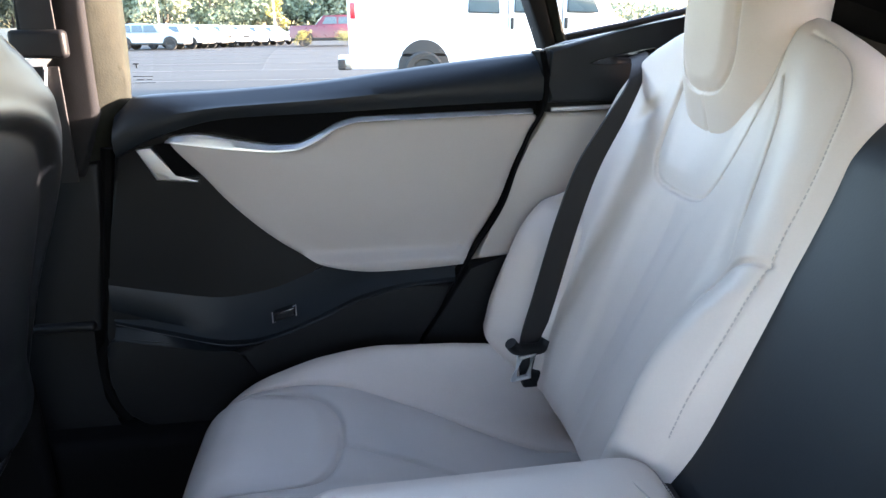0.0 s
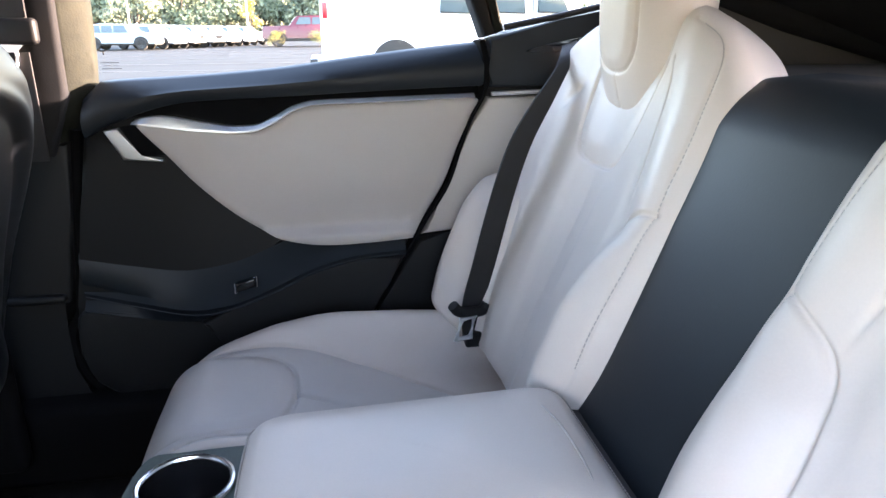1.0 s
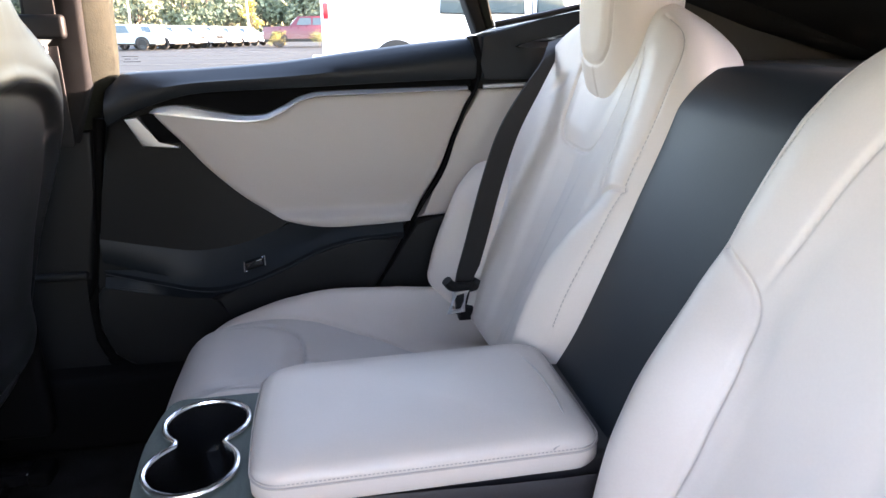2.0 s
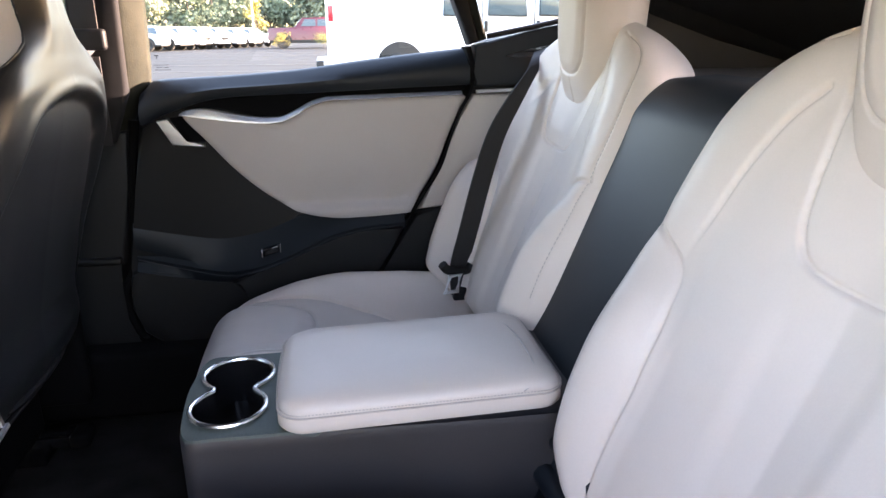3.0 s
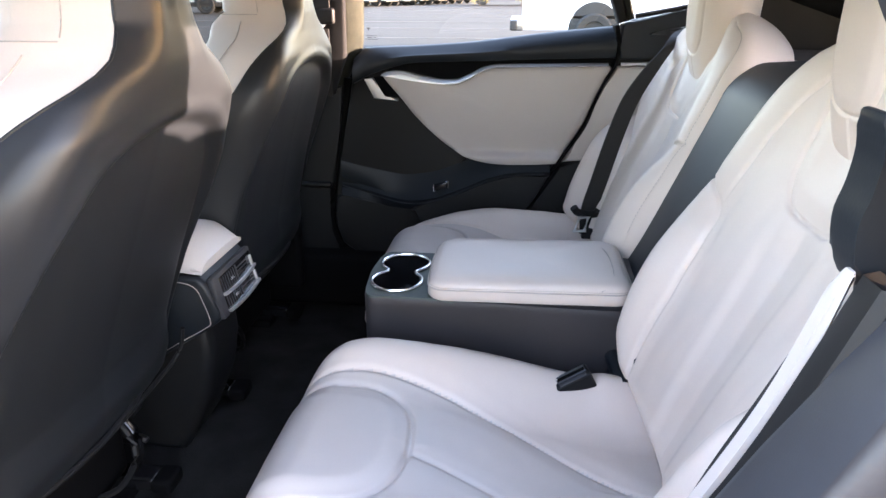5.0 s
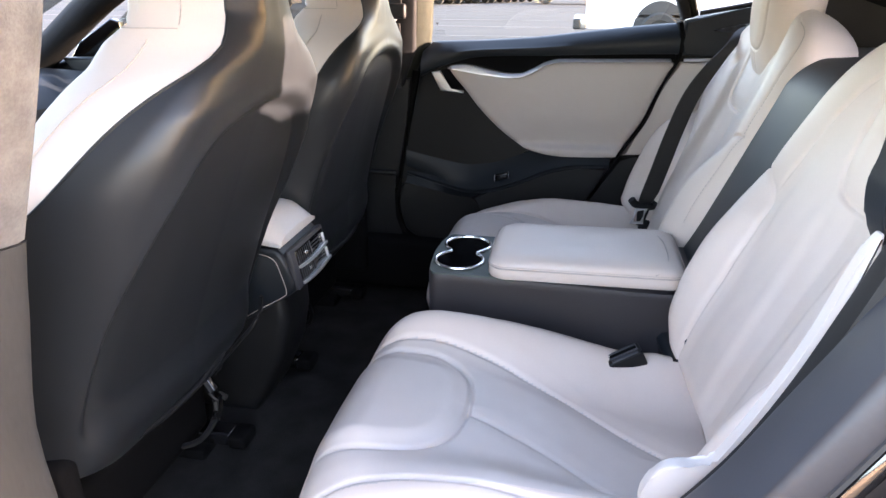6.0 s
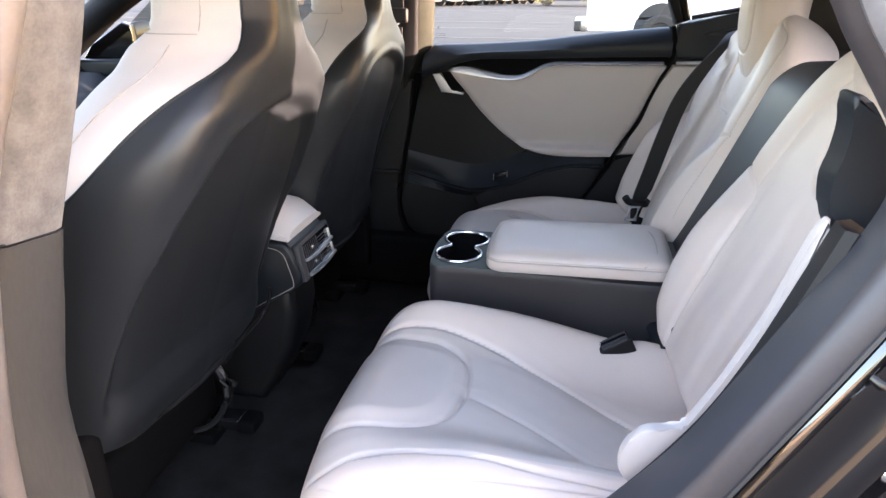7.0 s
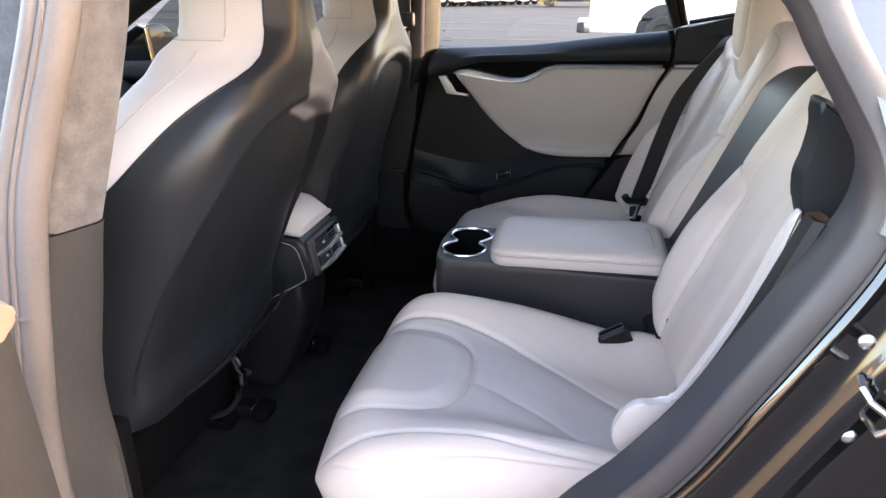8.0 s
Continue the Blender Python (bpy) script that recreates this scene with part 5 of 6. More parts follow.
# ---- near side: pillar between the doors ----
def near_pillar():
    q = thing("near_door_pillar", "pillar beside the open doorway, grey suede above and black plastic below", "pillar", (-0.42, -0.74, 0.35), kind="structure")
    def P(name, bm, mat, label="", **k):
        bm.transform(Matrix.Translation((0.42, 0.74, -0.35)))
        return part(name, bm, mat, q, label, **k)
    inner = [(1.34, -0.31, 0), (1.176, -0.338, 0), (1.088, -0.364, 0), (0.976, -0.403, 0), (0.942, -0.415, 0), (0.864, -0.431, 0), (0.704, -0.458, 0), (0.654, -0.454, 0), (0.55, -0.45, 0), (0.34, -0.45, 0)]
    outer = [(1.34, -0.33, 0), (1.177, -0.358, 0), (1.016, -0.410, 0), (0.945, -0.437, 0), (0.831, -0.470, 0), (0.7, -0.488, 0), (0.55, -0.49, 0), (0.34, -0.49, 0)]
    def rings(z0, z1, grow, n):
        out = []
        for i in range(n):
            z = z0 + (z1 - z0) * i / (n - 1)
            xi, xo = lerp_table(inner[::-1], z)[0], lerp_table(outer[::-1], z)[0]
            g = grow
            out.append([(xi - 0.09, -0.695, z), (xi - 0.012, -0.694 + g, z), (xi - 0.002 + g, -0.698, z), (xi + g, -0.708, z), (xo + 0.008 + g, -0.757, z), (xo + g, -0.765, z), (xo - 0.01, -0.768, z), (xo - 0.1, -0.768, z)])
        return out
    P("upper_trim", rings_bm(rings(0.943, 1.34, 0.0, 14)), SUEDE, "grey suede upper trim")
    P("lower_trim", rings_bm(rings(0.30, 0.941, 0.002, 16)), WORN_PLASTIC, "worn black plastic lower trim")
    P("trim_joint", tube_bm([(-0.43, -0.693, 0.942), (-0.414, -0.699, 0.942), (-0.432, -0.762, 0.944)], 0.0012, 6), PLASTIC)
    # rubber weatherstrip and the painted post outside it
    path = spline([(-0.312, -0.785, 1.30), (-0.347, -0.79, 1.178), (-0.398, -0.795, 1.053), (-0.422, -0.797, 0.985), (-0.446, -0.797, 0.873), (-0.473, -0.795, 0.7), (-0.48, -0.79, 0.5), (-0.472, -0.78, 0.36)], 40)
    P("weatherstrip", tube_bm([p + Vector((0.004, 0.005, 0)) for p in path], 0.016, 14), DUSTY_SHEEN_RUBBER, "grey-black rubber weatherstrip")
    post = [p + Vector((-0.016, -0.006, 0)) for p in path]
    P("post_skin", tube_bm(post, 0.0095, 12), DUSTY_SHEEN_RUBBER, "satin black door post")
    P("strip_joint", tube_bm([(-0.4465, -0.797, 0.868), (-0.4468, -0.797, 0.8665)], 0.0155, 14), DUSTY_SHEEN_RUBBER)
    P("edge_rib", tube_bm([p + Vector((-0.004, -0.010, 0)) for p in path], 0.003, 8), DUSTY_SHEEN_RUBBER)
    return q


near_pillar()


# ---- near side: rear edge of the doorway ----
def near_jamb():
    q = thing("doorway_rear_edge", "rear edge of the open doorway with rubber seal and gloss black jamb", "car body", (0.3, -0.85, 0.4), kind="structure")
    def P(name, bm, mat, label="", **k):
        bm.transform(Matrix.Translation((-0.3, 0.85, -0.4)))
        return part(name, bm, mat, q, label, **k)
    # the opening's outline, in x and z, from the roof down to the sill
    path = curve2([(0.114, 1.266), (0.183, 1.236), (0.24, 1.186), (0.263, 1.152), (0.288, 1.116), (0.309, 1.082), (0.318, 1.05), (0.311, 1.013), (0.278, 0.945), (0.243, 0.877), (0.206, 0.808), (0.16, 0.745), (0.112, 0.69), (0.06, 0.61), (0.02, 0.5), (0.0, 0.36)], 80)
    def sweep(profile, piece=""):
        rows = []
        for i, (x, z) in enumerate(path):
            f = 1 - 0.5 * step(30, 46, i)          # the seal narrows below the belt line, and the trim widens
            a, b = path[max(0, i - 1)], path[min(len(path) - 1, i + 1)]
            tx, tz = b[0] - a[0], b[1] - a[1]
            l = math.hypot(tx, tz)
            nx, nz = -tz / l, tx / l          # away from the opening
            k = 0.62 + 0.38 * step(22, 42, i)          # slimmer towards the roof
            if piece == "seal":
                ys = [-0.846 + (y + 0.846) * f for d, y in profile]
            else:
                ys = [y - 0.0335 * (1 - f) if piece == "trim" and y < -0.8 else y for d, y in profile]
            rows.append([(x + nx * d, -0.787 + (y + 0.80) * k, z + nz * d) for (d, _y), y in zip(profile, ys)])
        return rows
    # inner trim shoulder, then the broad satin weatherstrip
    P("inner_trim", rings_bm(sweep([(0.09, -0.735), (0.03, -0.738), (0.012, -0.745), (0.004, -0.76), (0.001, -0.806), (0.003, -0.812), (0.02, -0.812), (0.1, -0.812)], "trim"), True), GREY_PLASTIC, "dark grey doorway trim")
    P("weatherstrip", rings_bm(sweep([(0.02, -0.8125), (0.003, -0.8125), (-0.002, -0.8145), (-0.006, -0.819), (-0.006, -0.826), (-0.002, -0.836), (0.004, -0.842), (0.010, -0.846), (0.018, -0.846), (0.03, -0.82)], "seal"), True), SEAL_RUBBER, "broad satin rubber weatherstrip")
    P("seal_rib", rings_bm(sweep([(0.0135, -0.8455), (0.0135, -0.8485), (0.016, -0.8495), (0.018, -0.8465)]), True), RUBBER)
    # painted jamb: channel, raised bead, flange and outer skin
    prof = [(0.0165, -0.846), (0.019, -0.852), (0.0215, -0.8535), (0.024, -0.851), (0.028, -0.8495), (0.036, -0.8485), (0.044, -0.849), (0.051, -0.852), (0.057, -0.857), (0.063, -0.861), (0.069, -0.8625), (0.075, -0.861), (0.082, -0.858), (0.09, -0.8565), (0.11, -0.857), (0.15, -0.859), (0.2, -0.864), (0.215, -0.88), (0.225, -0.92), (0.235, -0.943), (0.26, -0.952), (0.3, -0.956), (0.34, -0.957)]
    rows = []
    for i, r in enumerate(sweep(prof)):
        u = i / 79
        k = step(0.18, 0.5, u)
        # above the belt the jamb narrows into the rear pillar
        rows.append([(x if k > 0.999 else path[i][0] + (x - path[i][0]) * (0.55 + 0.45 * k), -0.833 + (y + 0.833) * (0.45 + 0.55 * k), z if k > 0.999 else path[i][1] + (z - path[i][1]) * (0.55 + 0.45 * k)) for x, y, z in r])
    P("painted_jamb", rings_bm(rows[27:], False), PAINT, "gloss black painted jamb")
    # latch striker and the bolt heads round it
    c = Vector((0.341, -0.846, 0.902))
    P("striker_loop", tube_bm([c + Vector(v) * 0.82 for v in ((-0.02, 0.0, 0.022), (-0.024, -0.02, 0.022), (-0.02, -0.028, 0.014), (0.0, -0.03, 0.0), (0.004, -0.028, -0.012), (-0.004, -0.022, -0.022), (-0.004, 0.0, -0.024))], 0.0028, 8), STEEL, "steel latch striker loop")
    P("striker_bolt", tube_bm([c + Vector((0.012, 0.0, 0.0)), c + Vector((0.012, -0.012, 0.0))], 0.006, 6), STEEL)
    for x, y, z in ((0.323, -0.845, 0.949), (0.3265, -0.846, 0.868)):
        bm = bmesh.new()
        bmesh.ops.create_uvsphere(bm, u_segments=14, v_segments=8, radius=0.0065)
        for v in bm.verts:
            v.co = (x + v.co.x, y + v.co.y * 0.6, z + v.co.z)
        P("bolt_head", bm, CHROME, "rounded chrome bolt head")
    # dark wing trim beside the backrest's shoulder, and the flat trim below it
    wing = smooth_poly([(0.302, 1.101), (0.312, 1.101), (0.325, 1.085), (0.338, 1.06), (0.34, 1.027), (0.336, 0.985), (0.309, 0.994), (0.3, 1.03), (0.304, 1.055), (0.3055, 1.078)], 4)
    P("wing_trim", prism_bm(wing, "y", -0.712, -0.675, 0.005, 4), BLACK_LEATHER, "black trim wing beside the seat")
    rows = []
    for x, z in curve2([(0.305, 1.008), (0.287, 0.955), (0.262, 0.885), (0.232, 0.82), (0.19, 0.755), (0.14, 0.69), (0.09, 0.62), (0.06, 0.5)], 30):
        rows.append([(x + 0.012, -0.715, z), (x - 0.001, -0.722, z), (x - 0.001, -0.745, z), (x + 0.006, -0.752, z), (x + 0.06, -0.752, z - 0.03), (x + 0.06, -0.722, z - 0.03)])
    P("flat_trim", rings_bm(rows), PLASTIC, "dark flat trim beside the seat")
    # rear pillar skin and the quarter window outside
    glass = bmesh.new()
    glass.faces.new([glass.verts.new(p) for p in ((0.33, -0.838, 1.05), (0.8, -0.838, 1.05), (0.7, -0.77, 1.2), (0.25, -0.79, 1.25))])
    P("quarter_glass", glass, PRIVACY, "dark quarter window", smooth=False)
    P("pillar_skin", rings_bm([[(x, y, z) for x, y, z in r] for r in sweep([(0.004, -0.843), (0.004, -0.849), (0.007, -0.853), (0.018, -0.855), (0.024, -0.851), (0.024, -0.84)])[:36]], True), DUSTY_SHEEN_RUBBER, "pillar edge, pale with dust and painted sky sheen")
    return q


near_jamb()


# ---- the open near door, swung out from the pillar ----
def open_door():
    d = thing("open_car_door", "open rear door with pale leather insert, standing out from the pillar", "car door", (-0.418, -0.892, 0.35))
    # local: x along the door away from its hinge, y towards its outer skin
    d.rotation_euler = (0, 0, radians(-74))
    panel = [(0.0, 0.06), (-0.002, 0.35), (0.0, 0.585), (0.06, 0.63), (0.70, 0.70), (0.72, 0.6), (0.62, 0.4), (0.45, 0.06)]
    part("door_panel", prism_bm(panel, "y", -0.02, 0.045, 0.02, 4), WORN_PLASTIC, d, "black inner door panel")
    ins = smooth_poly([(0.015, 0.575), (0.06, 0.605), (0.3, 0.64), (0.62, 0.66), (0.58, 0.62), (0.3, 0.59), (0.1, 0.57), (0.03, 0.56)], 4)
    part("insert", prism_bm(ins, "y", 0.04, 0.055, 0.006, 4), SUN_TINT_LEATHER, d, "leather door insert in a painted sunlit tan")
    part("door_handle", prism_bm([(0.09, 0.6), (0.115, 0.605), (0.145, 0.555), (0.12, 0.55)], "y", 0.06, 0.08, 0.004), CHROME, d, "satin chrome handle")
    part("skin", prism_bm([(0.0, 0.03), (-0.02, 0.5), (0.0, 0.57), (0.73, 0.7), (0.75, 0.66), (0.6, 0.3), (0.5, 0.03)], "y", -0.1, -0.02, 0.03, 4), PAINT, d, "gloss black outer skin")
    g = bmesh.new()
    g.faces.new([g.verts.new((x, 0.03 + 0.4 * (z - 0.65), z)) for x, z in ((0.0, 0.6), (0.7, 0.68), (0.62, 0.82), (0.4, 0.9), (0.03, 0.95))])
    part("window_glass", g, GLASS, d, "clear window glass", smooth=False).visible_shadow = False
    return d


open_door()


# ---- car park and what stands in it ----
ASPHALT = material("sunlit_asphalt", (0.034, 0.0365, 0.039), 0.9, spec=0.12, spread=0.3, scale=0.35, grain=30, bump=0.3, stretch=(0.12, 1, 1), depth=0.01)
WHITE_PAINT = material("white_vehicle_paint", (0.78, 0.78, 0.77), 0.3, spread=0.03, bump=0, coat=0.5)
SILVER_PAINT = material("silver_vehicle_paint", (0.25, 0.28, 0.3), 0.3, metal=0.4, spread=0.05, bump=0, coat=0.5)
RED_PAINT = material("red_vehicle_paint", (0.09, 0.002, 0.006), 0.3, spread=0.06, bump=0, coat=0.5)
DARK_GLASS = material("vehicle_window", (0.07, 0.095, 0.105), 0.08, spread=0.1, bump=0)
TYRE = material("tyre_rubber", (0.02, 0.02, 0.02), 0.8, spread=0.2, scale=9, bump=0.2)
RIM = material("alloy_rim", (0.3, 0.3, 0.3), 0.3, metal=0.8, spread=0.1, bump=0)
# darker rim for parked vehicles, the shade on their wheels put into its colour
SHADED_RIM = material("shaded_rim", (0.05, 0.05, 0.052), 0.5, metal=0.3, spread=0.1, bump=0)
LAMP_RED = material("red_lamp_glass", (0.55, 0.02, 0.03), 0.2, spread=0.1, bump=0)
LAMP_CLEAR = material("clear_lamp_glass", (0.6, 0.6, 0.58), 0.15, spread=0.1, bump=0)
LINE = material("worn_line_paint", (0.055, 0.056, 0.056), 0.8, spread=0.5, scale=1.5, bump=0)

g = bmesh.new()
g.faces.new([g.verts.new(p) for p in ((-900, -900, 0), (900, -900, 0), (900, 900, 0), (-900, 900, 0))])
tagged(finish("ground", g, ASPHALT, None, "", False), "grey asphalt car park in sunlight", "ground", kind="structure")
for _i in range(10):
    _y = 16 + 4.1 * _i
    _l = finish("parking_line", box_bm((-40, _y, 0.0), (12, _y + 0.14 + 0.05 * (_i % 3), 0.006), 0), LINE, None)
    tagged(_l, "worn white line painted on the asphalt", "road marking", "parking lines", kind="structure")


def wheel(parent, x, y, r, out, metal=None):
    """A tyre with its rim; out: the way its outer face looks along y."""
    prof = [(r * 0.55, 0.0), (r * 0.62, 0.11), (r * 0.9, 0.12), (r, 0.09), (r, -0.09), (r * 0.9, -0.12), (r * 0.55, -0.1)]
    rings = [[(x + math.cos(a) * q, y + out * w, r + math.sin(a) * q) for q, w in prof] for a in [math.tau * k / 24 for k in range(25)]]
    w = part("wheel", rings_bm(rings, True, False), TYRE, parent, "black tyre")
    part("rim", tube_bm([(x, y - out * 0.05, r), (x, y + out * 0.06, r)], r * 0.58, 20), metal or RIM, w)
    for k in range(5):
        a = math.tau * k / 5
        part("rim_hole", tube_bm([(x + math.cos(a) * r * 0.36, y + out * 0.055, r + math.sin(a) * r * 0.36), (x + math.cos(a) * r * 0.36, y + out * 0.064, r + math.sin(a) * r * 0.36)], r * 0.12, 8), TYRE, w)
    return w


for _x in (-1.95, 1.0):
    for _s in (1, -1):
        wheel(car, _x, _s * 0.86, 0.35, _s)


def van():
    t = thing("van", "white van with side windows and grey rear bumper on the asphalt", "van", (0.12, 12.3, 0))
    # rear end at x = 0, flank towards the car at y = 0
    rows = []
    for x, top, ins in [(0.0, 1.95, 0.06), (0.06, 2.05, 0.03), (0.3, 2.1, 0.0), (3.8, 2.1, 0.0), (4.3, 2.02, 0.03), (4.9, 1.55, 0.08), (5.1, 1.3, 0.1), (5.7, 1.12, 0.14), (5.9, 0.9, 0.2)]:
        rows.append([(x, 0.05 + ins, 0.42), (x, 0.0 + ins, 0.6), (x, 0.01 + ins, min(1.2, top - 0.3)), (x, 0.10 + ins, top - 0.2), (x, 0.22 + ins, top - 0.04), (x, 0.5, top), (x, 1.5, top), (x, 1.78 - ins, top - 0.04), (x, 1.9 - ins, top - 0.2), (x, 1.99 - ins, 1.2 if top > 1.5 else top - 0.3), (x, 2.0 - ins, 0.6), (x, 1.95 - ins, 0.42)])
    part("body", rings_bm(rows), WHITE_PAINT, t, "white painted body")
    for x0, x1 in ((2.15, 2.72), (3.0, 3.75), (4.0, 4.6)):
        w = part("window", prism_bm([(x0, 1.38), (x1, 1.36), (x1 - (0.2 if x1 > 4.5 else 0.02), 1.85), (x0 + 0.02, 1.87)], "y", 0.0, 0.12, 0.02), DARK_GLASS, t, "dark side window")
        part("window_frame", tube_bm([(x0, 0.0, 1.38), (x1, 0.0, 1.36), (x1 - (0.2 if x1 > 4.5 else 0.02), 0.06, 1.85), (x0 + 0.02, 0.06, 1.87)], 0.012, 6, closed=True), TYRE, w)
    for x in (1.33, 4.75):
        arch = [(x + 0.47 * math.cos(math.pi * k / 16), 0.42 + 0.5 * math.sin(math.pi * k / 16)) for k in range(17)]
        part("wheel_arch", prism_bm(arch, "y", -0.006, 0.2, 0.004), TYRE, t)
        wheel(t, x, 0.06, 0.36, -1)
        wheel(t, x, 1.88, 0.36, 1)
    bump = part("rear_bumper", box_bm((-0.22, 0.02, 0.4), (0.02, 1.98, 0.6), 0.03), RIM, t, "grey rear bumper with black cap")
    part("bumper_cap", box_bm((-0.225, -0.01, 0.41), (-0.09, 0.3, 0.59), 0.025), TYRE, bump)
    part("tail_lamp", box_bm((0.03, 0.02, 1.28), (0.12, 0.1, 1.55), 0.01), LAMP_RED, t, "red tail lamp")
    for x in (2.88, 3.9):
        part("door_seam", box_bm((x, 0.0, 0.55), (x + 0.012, 0.03, 1.9), 0), TYRE, t)
    for x in (2.93, 3.95):
        part("door_handle", box_bm((x, -0.03, 1.08), (x + 0.06, 0.03, 1.28), 0.01), TYRE, t, "black door handle")
    part("side_moulding", box_bm((0.2, -0.006, 0.62), (5.3, 0.04, 0.68), 0.005), WHITE_PAINT, t)
    return t


van()


def parked_car(name, label, at, turn, paint, pickup=False, scale=1.0, group=""):
    t = thing(name, label, "pickup truck" if pickup else "car", at, group)
    t.rotation_euler = (0, 0, radians(turn))
    t.scale = (scale,) * 3
    L = 2.75 if pickup else 2.25
    side = ([(-L, 0.45), (-L, 0.95), (-L + 0.1, 1.12), (-1.2, 1.16), (-0.75, 1.68), (0.75, 1.72), (0.95, 1.2), (L, 1.18), (L + 0.02, 0.5)] if pickup else
            [(-L, 0.4), (-L, 0.75), (-L + 0.15, 0.95), (-1.15, 1.05), (-0.55, 1.5), (0.9, 1.58), (1.75, 1.45), (2.1, 1.05), (L, 0.95), (L, 0.45)])
    rows = []
    for y, s in ((-0.92, 0.97), (-0.88, 1.0), (-0.7, 1.0), (0.7, 1.0), (0.88, 1.0), (0.92, 0.97)):
        lift = 0.06 if abs(y) > 0.9 else 0.0
        rows.append([(x * s, y * (0.8 if z > 1.3 else (0.97 if z > 0.9 else 1)), z - lift * (z > 1.3)) for x, z in side])
    part("body", rings_bm(rows), paint, t)
    ws = [(-0.68, -0.02), (0.06, 0.68)] if pickup else [(-0.5, 0.15), (0.22, 0.85), (0.92, 1.5)]
    zb, zt = (1.22, 1.6) if pickup else (1.06, 1.45)
    for x0, x1 in ws:
        for sg in (1, -1):
            bm = bmesh.new()
            lo = [bm.verts.new(p) for p in ((x0 - 0.18 * (x0 < -0.3), sg * 0.90, zb), (x1 + 0.2 * (x1 > 1.2), sg * 0.90, zb), (x1, sg * 0.77, zt), (x0 + 0.05, sg * 0.77, zt))]
            hi = [bm.verts.new(v.co + Vector((0, -sg * 0.1, 0))) for v in lo]
            bm.faces.new(lo), bm.faces.new(hi[::-1])
            for i in range(4):
                bm.faces.new((lo[i], lo[(i + 1) % 4], hi[(i + 1) % 4], hi[i]))
            part("window", bm, DARK_GLASS, t, smooth=False)
    xf = -1.2 if pickup else -1.15
    screen = [(-1.19, 1.22), (-1.12, 1.2), (-0.77, 1.63), (-0.83, 1.63)] if pickup else [(-1.15, 1.07), (-1.06, 1.06), (-0.54, 1.47), (-0.62, 1.48)]
    part("front_glass", prism_bm(screen, "y", -0.68, 0.68, 0.01), DARK_GLASS, t, "dark windscreen")
    part("lower_trim", box_bm((-L + 0.05, -0.9, 0.3), (L - 0.05, 0.9, 0.5), 0.03), TYRE, t, "black lower trim")
    part("grille", box_bm((-L - 0.015, -0.5, 0.62), (-L + 0.05, 0.5, 0.85), 0.02), TYRE, t)
    for sg in (1, -1):
        part("headlight", box_bm((-L - 0.01, sg * 0.72 - 0.16, 0.72), (-L + 0.1, sg * 0.72 + 0.16, 0.88), 0.03), LAMP_CLEAR, t)
        part("tail_lamp", box_bm((L - 0.08, sg * 0.8 - 0.1, 0.8), (L + 0.015, sg * 0.8 + 0.1, 1.0), 0.02), LAMP_RED, t)
        for x in (-L + 0.85, L - 0.9):
            r = 0.4 if pickup else 0.34
            arch = [(x + (r + 0.1) * math.cos(math.pi * k / 14), 0.4 + (r + 0.08) * math.sin(math.pi * k / 14)) for k in range(15)]
            part("wheel_arch", prism_bm(arch, "y", min(sg * 0.72, sg * 0.926), max(sg * 0.72, sg * 0.926), 0.004), TYRE, t, "dark wheel arch")
            wheel(t, x, sg * 0.83, r, sg, SHADED_RIM)
    return t


parked_car("pickup_truck", "red pickup truck parked before the trees", (-0.4, 48.6, 0), 4, RED_PAINT, True, 1.16)
parked_car("silver_pickup_truck", "silver pickup truck parked across the lot", (-16.5, 31.5, 0), 8, SILVER_PAINT, True, 1.05)
def in_row(i, turn):
    """Place of a car in the slanting row, from where its nose stands."""
    a = radians(180 + turn)
    return (-9.15 + 0.95 * i - 2.1 * math.cos(a), 43.5 + 1.62 * i - 2.1 * math.sin(a), 0)


parked_car("parked_car", "pale silver car at the near end of a parked row", in_row(0, 175), 175, SILVER_PAINT, False, 0.95, group="row of parked cars")
_second = parked_car("parked_car", "white car in a slanting parked row", in_row(1, 163), 163, WHITE_PAINT, False, 0.93, group="row of parked cars")
for _i in range(2, 7):
    _turn = 162 + 3 * math.sin(_i * 1.7)
    _m = Matrix.Translation(in_row(_i, _turn)) @ Matrix.Rotation(radians(_turn), 4, "Z") @ Matrix.Scale(1 - 0.012 * _i, 4)
    copy_thing(_second, _m)

# ---- trees and shrubs behind the lot ----
LEAVES = []
# green and olive are paled: the haze of distance is put into the colour
for _n, _c in (("leaves_green_hazed", (0.18, 0.215, 0.14)), ("leaves_olive_hazed", (0.235, 0.25, 0.155)), ("leaves_yellow", (0.3, 0.24, 0.05)), ("leaves_lime", (0.2, 0.2, 0.055))):
    LEAVES.append(material(_n, _c, 0.7, spread=0.5, scale=0.8, grain=6, bump=0))
BARK = material("bark", (0.09, 0.07, 0.055), 0.9, spread=0.4, scale=3, grain=20, bump=0.6, depth=0.02)


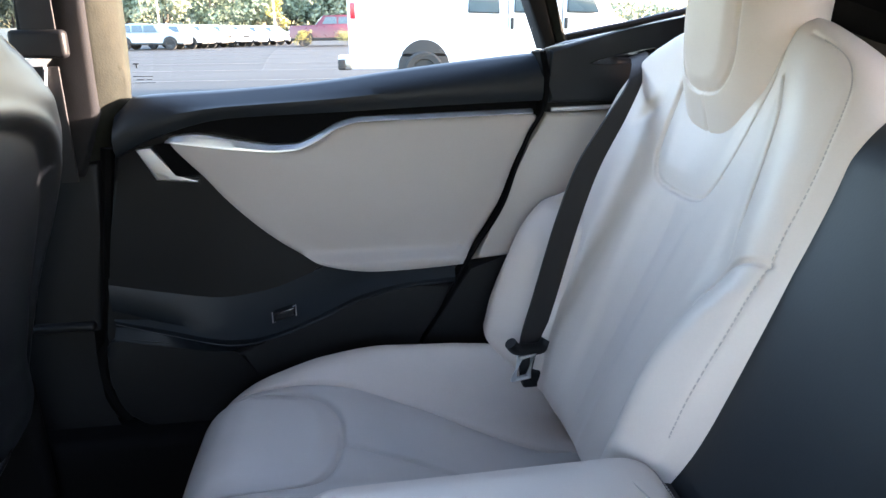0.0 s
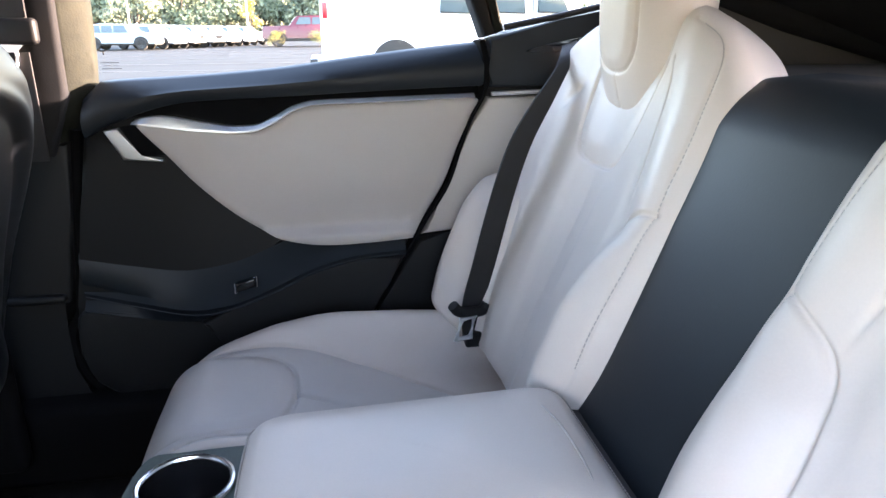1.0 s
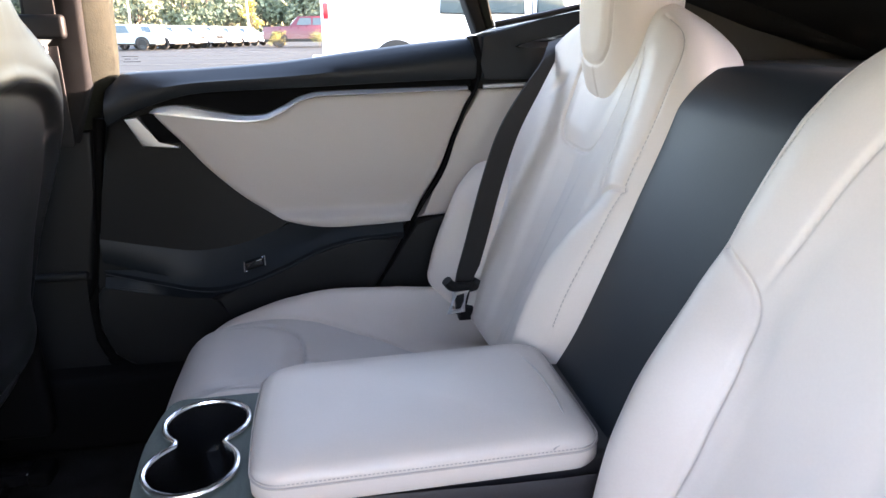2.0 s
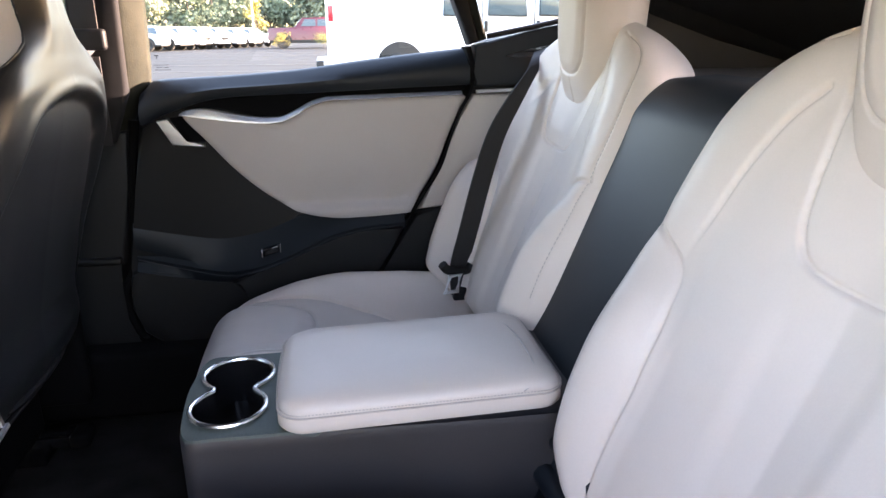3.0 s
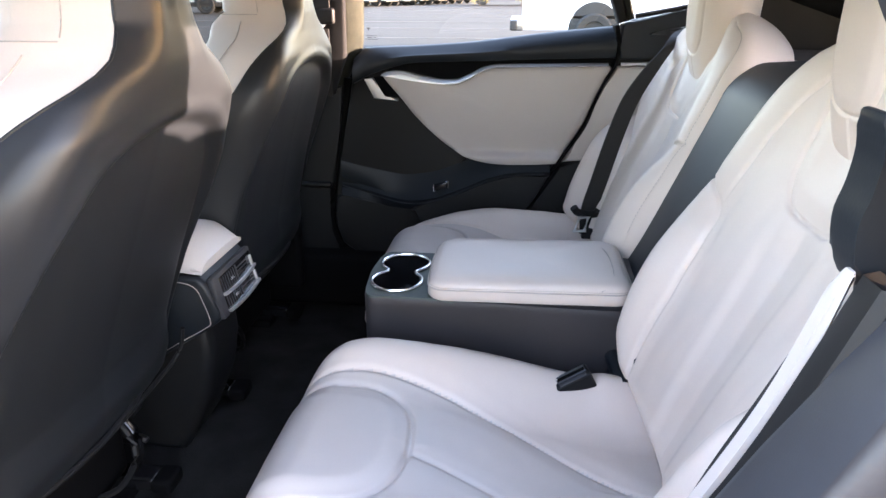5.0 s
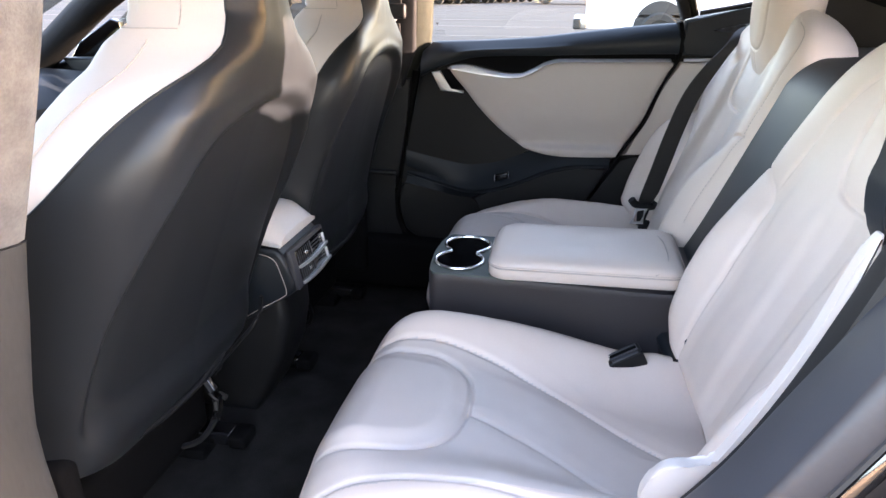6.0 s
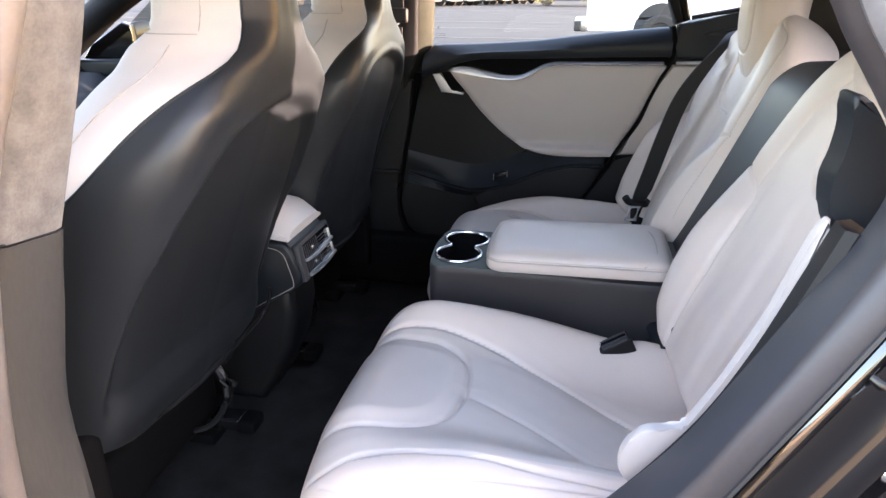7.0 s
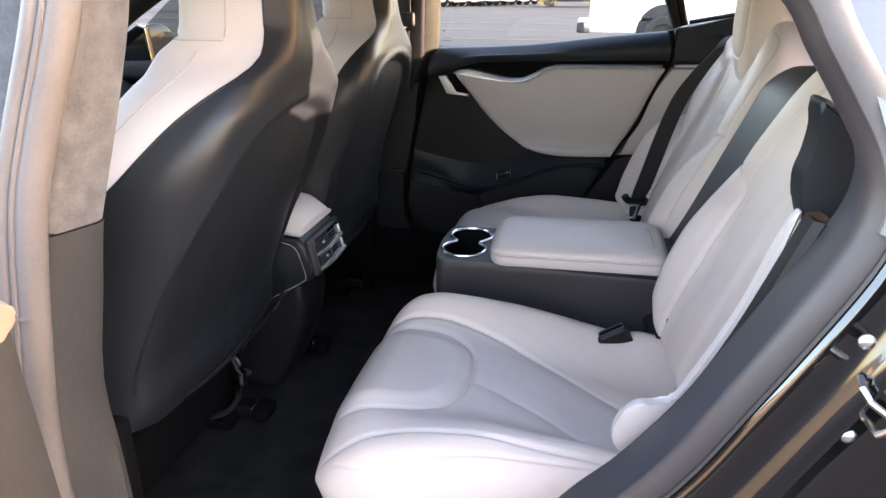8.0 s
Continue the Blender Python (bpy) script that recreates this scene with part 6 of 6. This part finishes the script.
def tree(name, seed, height, spread, leaf, at, label, low=0.25, count=900, group=""):
    rnd = random.Random(seed)
    t = thing(name, label, "tree" if height > 3 else "shrub", at, group)
    bm = bmesh.new()
    top = Vector((rnd.uniform(-0.3, 0.3), rnd.uniform(-0.3, 0.3), height * 0.8))
    tube_bm(spline([(0, 0, -0.05), (top.x * 0.3, top.y * 0.4, height * 0.35), top], 8), lambda u: height * 0.02 * (1.15 - u), 8, bm)
    clumps = []
    for k in range(9 if height > 3 else 5):
        a, z0 = rnd.uniform(0, math.tau), height * rnd.uniform(low, 0.65)
        r = spread * rnd.uniform(0.45, 1.0)
        end = Vector((math.cos(a) * r, math.sin(a) * r, z0 + height * rnd.uniform(0.08, 0.3)))
        tube_bm(spline([(0, 0, z0), end * 0.5 + Vector((0, 0, z0 * 0.55)), end], 6), lambda u: height * 0.008 * (1.2 - u), 6, bm)
        clumps.append((end, spread * rnd.uniform(0.3, 0.55)))
    clumps += [(Vector((rnd.uniform(-0.3, 0.3) * spread, rnd.uniform(-0.3, 0.3) * spread, height * rnd.uniform(0.6, 0.92))), spread * rnd.uniform(0.3, 0.5)) for k in range(7)]
    part("trunk", bm, BARK, t, "brown bark")
    bm = bmesh.new()
    for k in range(count):
        c, r = clumps[k % len(clumps)]
        d = Vector((rnd.gauss(0, 1), rnd.gauss(0, 1), rnd.gauss(0, 0.75)))
        p = c + d.normalized() * r * rnd.uniform(0.2, 1.0) ** 0.5
        s = height * rnd.uniform(0.014, 0.034)
        q = Euler((rnd.uniform(0, 6), rnd.uniform(0, 6), rnd.uniform(0, 6))).to_matrix()
        bm.faces.new([bm.verts.new(p + q @ Vector(v) * s) for v in ((-1, -0.5, 0), (0, -0.8, 0.2), (1, -0.2, 0), (0.7, 0.6, -0.2), (-0.5, 0.8, 0.1))])
    part("crown", bm, leaf, t, "leafy crown", smooth=False)
    return t


_t = [tree("tree", 3, 11, 4.2, LEAVES[0], (-34, 118, 0), "green broadleaf tree behind the lot", 0.06, 2200, "trees"),
      tree("tree", 8, 9, 4.0, LEAVES[1], (-26, 112, 0), "olive green tree behind the lot", 0.05, 2200, "trees"),
      tree("tree", 12, 13, 4.6, LEAVES[0], (-18, 125, 0), "tall green tree behind the lot", 0.06, 2400, "trees")]
_r = random.Random(5)
for _i in range(30):
    copy_thing(_t[_i % 3], Matrix.Translation((-80 + 4.2 * _i + _r.uniform(-1.5, 1.5), 122 + _r.uniform(-6, 16), 0)) @ Matrix.Rotation(_r.uniform(0, 6.28), 4, "Z") @ Matrix.Scale(_r.uniform(0.75, 1.15), 4))
for _i in range(26):
    copy_thing(_t[_i % 3], Matrix.Translation((-105 + 6.0 * _i + _r.uniform(-2, 2), 156 + _r.uniform(-6, 10), 0)) @ Matrix.Rotation(_r.uniform(0, 6.28), 4, "Z") @ Matrix.Scale(_r.uniform(0.8, 1.1), 4))
tree("shrub", 21, 1.0, 0.55, LEAVES[2], (-2.6, 46.3, 0), "yellow shrub beside the red pickup", 0.1, 700, "shrubs")
tree("shrub", 27, 0.9, 0.9, LEAVES[3], (0.1, 46.2, 0), "yellow-green shrub before the red pickup", 0.1, 900, "shrubs")
tree("shrub", 22, 0.75, 0.7, LEAVES[2], (0.6, 45.8, 0), "yellow-green shrub beside the red pickup", 0.1, 400, "shrubs")
tree("tree", 23, 4.5, 1.2, LEAVES[2], (-7.5, 85, 0), "small yellow autumn tree", 0.2, 500)
for _x, _y in ((-7.2, 78), (-22, 90)):
    _p = thing("street_lamp", "pale metal lamp post on the lot", "lamp post", (_x, _y, 0), "lamp posts")
    part("pole", tube_bm([(0, 0, -0.02), (0, 0, 8)], lambda u: 0.11 - 0.04 * u, 10), RIM, _p)
    part("lamp_head", box_bm((-0.9, -0.15, 7.95), (0.1, 0.15, 8.1), 0.04), RIM, _p)

# far woods: a deep, uneven bank of leaves behind the single trees
_r = random.Random(11)
_bm = bmesh.new()
for _i in range(9000):
    _x = _r.uniform(-130, 90)
    _top = 5.5 + 2.5 * noise.noise((_x * 0.09, 0, 0)) + 1.5 * noise.noise((_x * 0.4, 2, 0))
    _p = Vector((_x, 146 + _r.uniform(-5, 8), max(0.1, _r.random() ** 0.8 * _top)))
    _q = Euler((_r.uniform(0, 6), _r.uniform(0, 6), _r.uniform(0, 6))).to_matrix()
    _bm.faces.new([_bm.verts.new(_p + _q @ Vector(v) * _r.uniform(0.25, 0.6)) for v in ((-1, -0.5, 0), (0, -0.8, 0.2), (1, -0.2, 0), (0.7, 0.6, -0.2), (-0.5, 0.8, 0.1))])
tagged(finish("far_woods", _bm, LEAVES[1], None, "", False), "olive green woods along the far edge", "woods", kind="stuff")
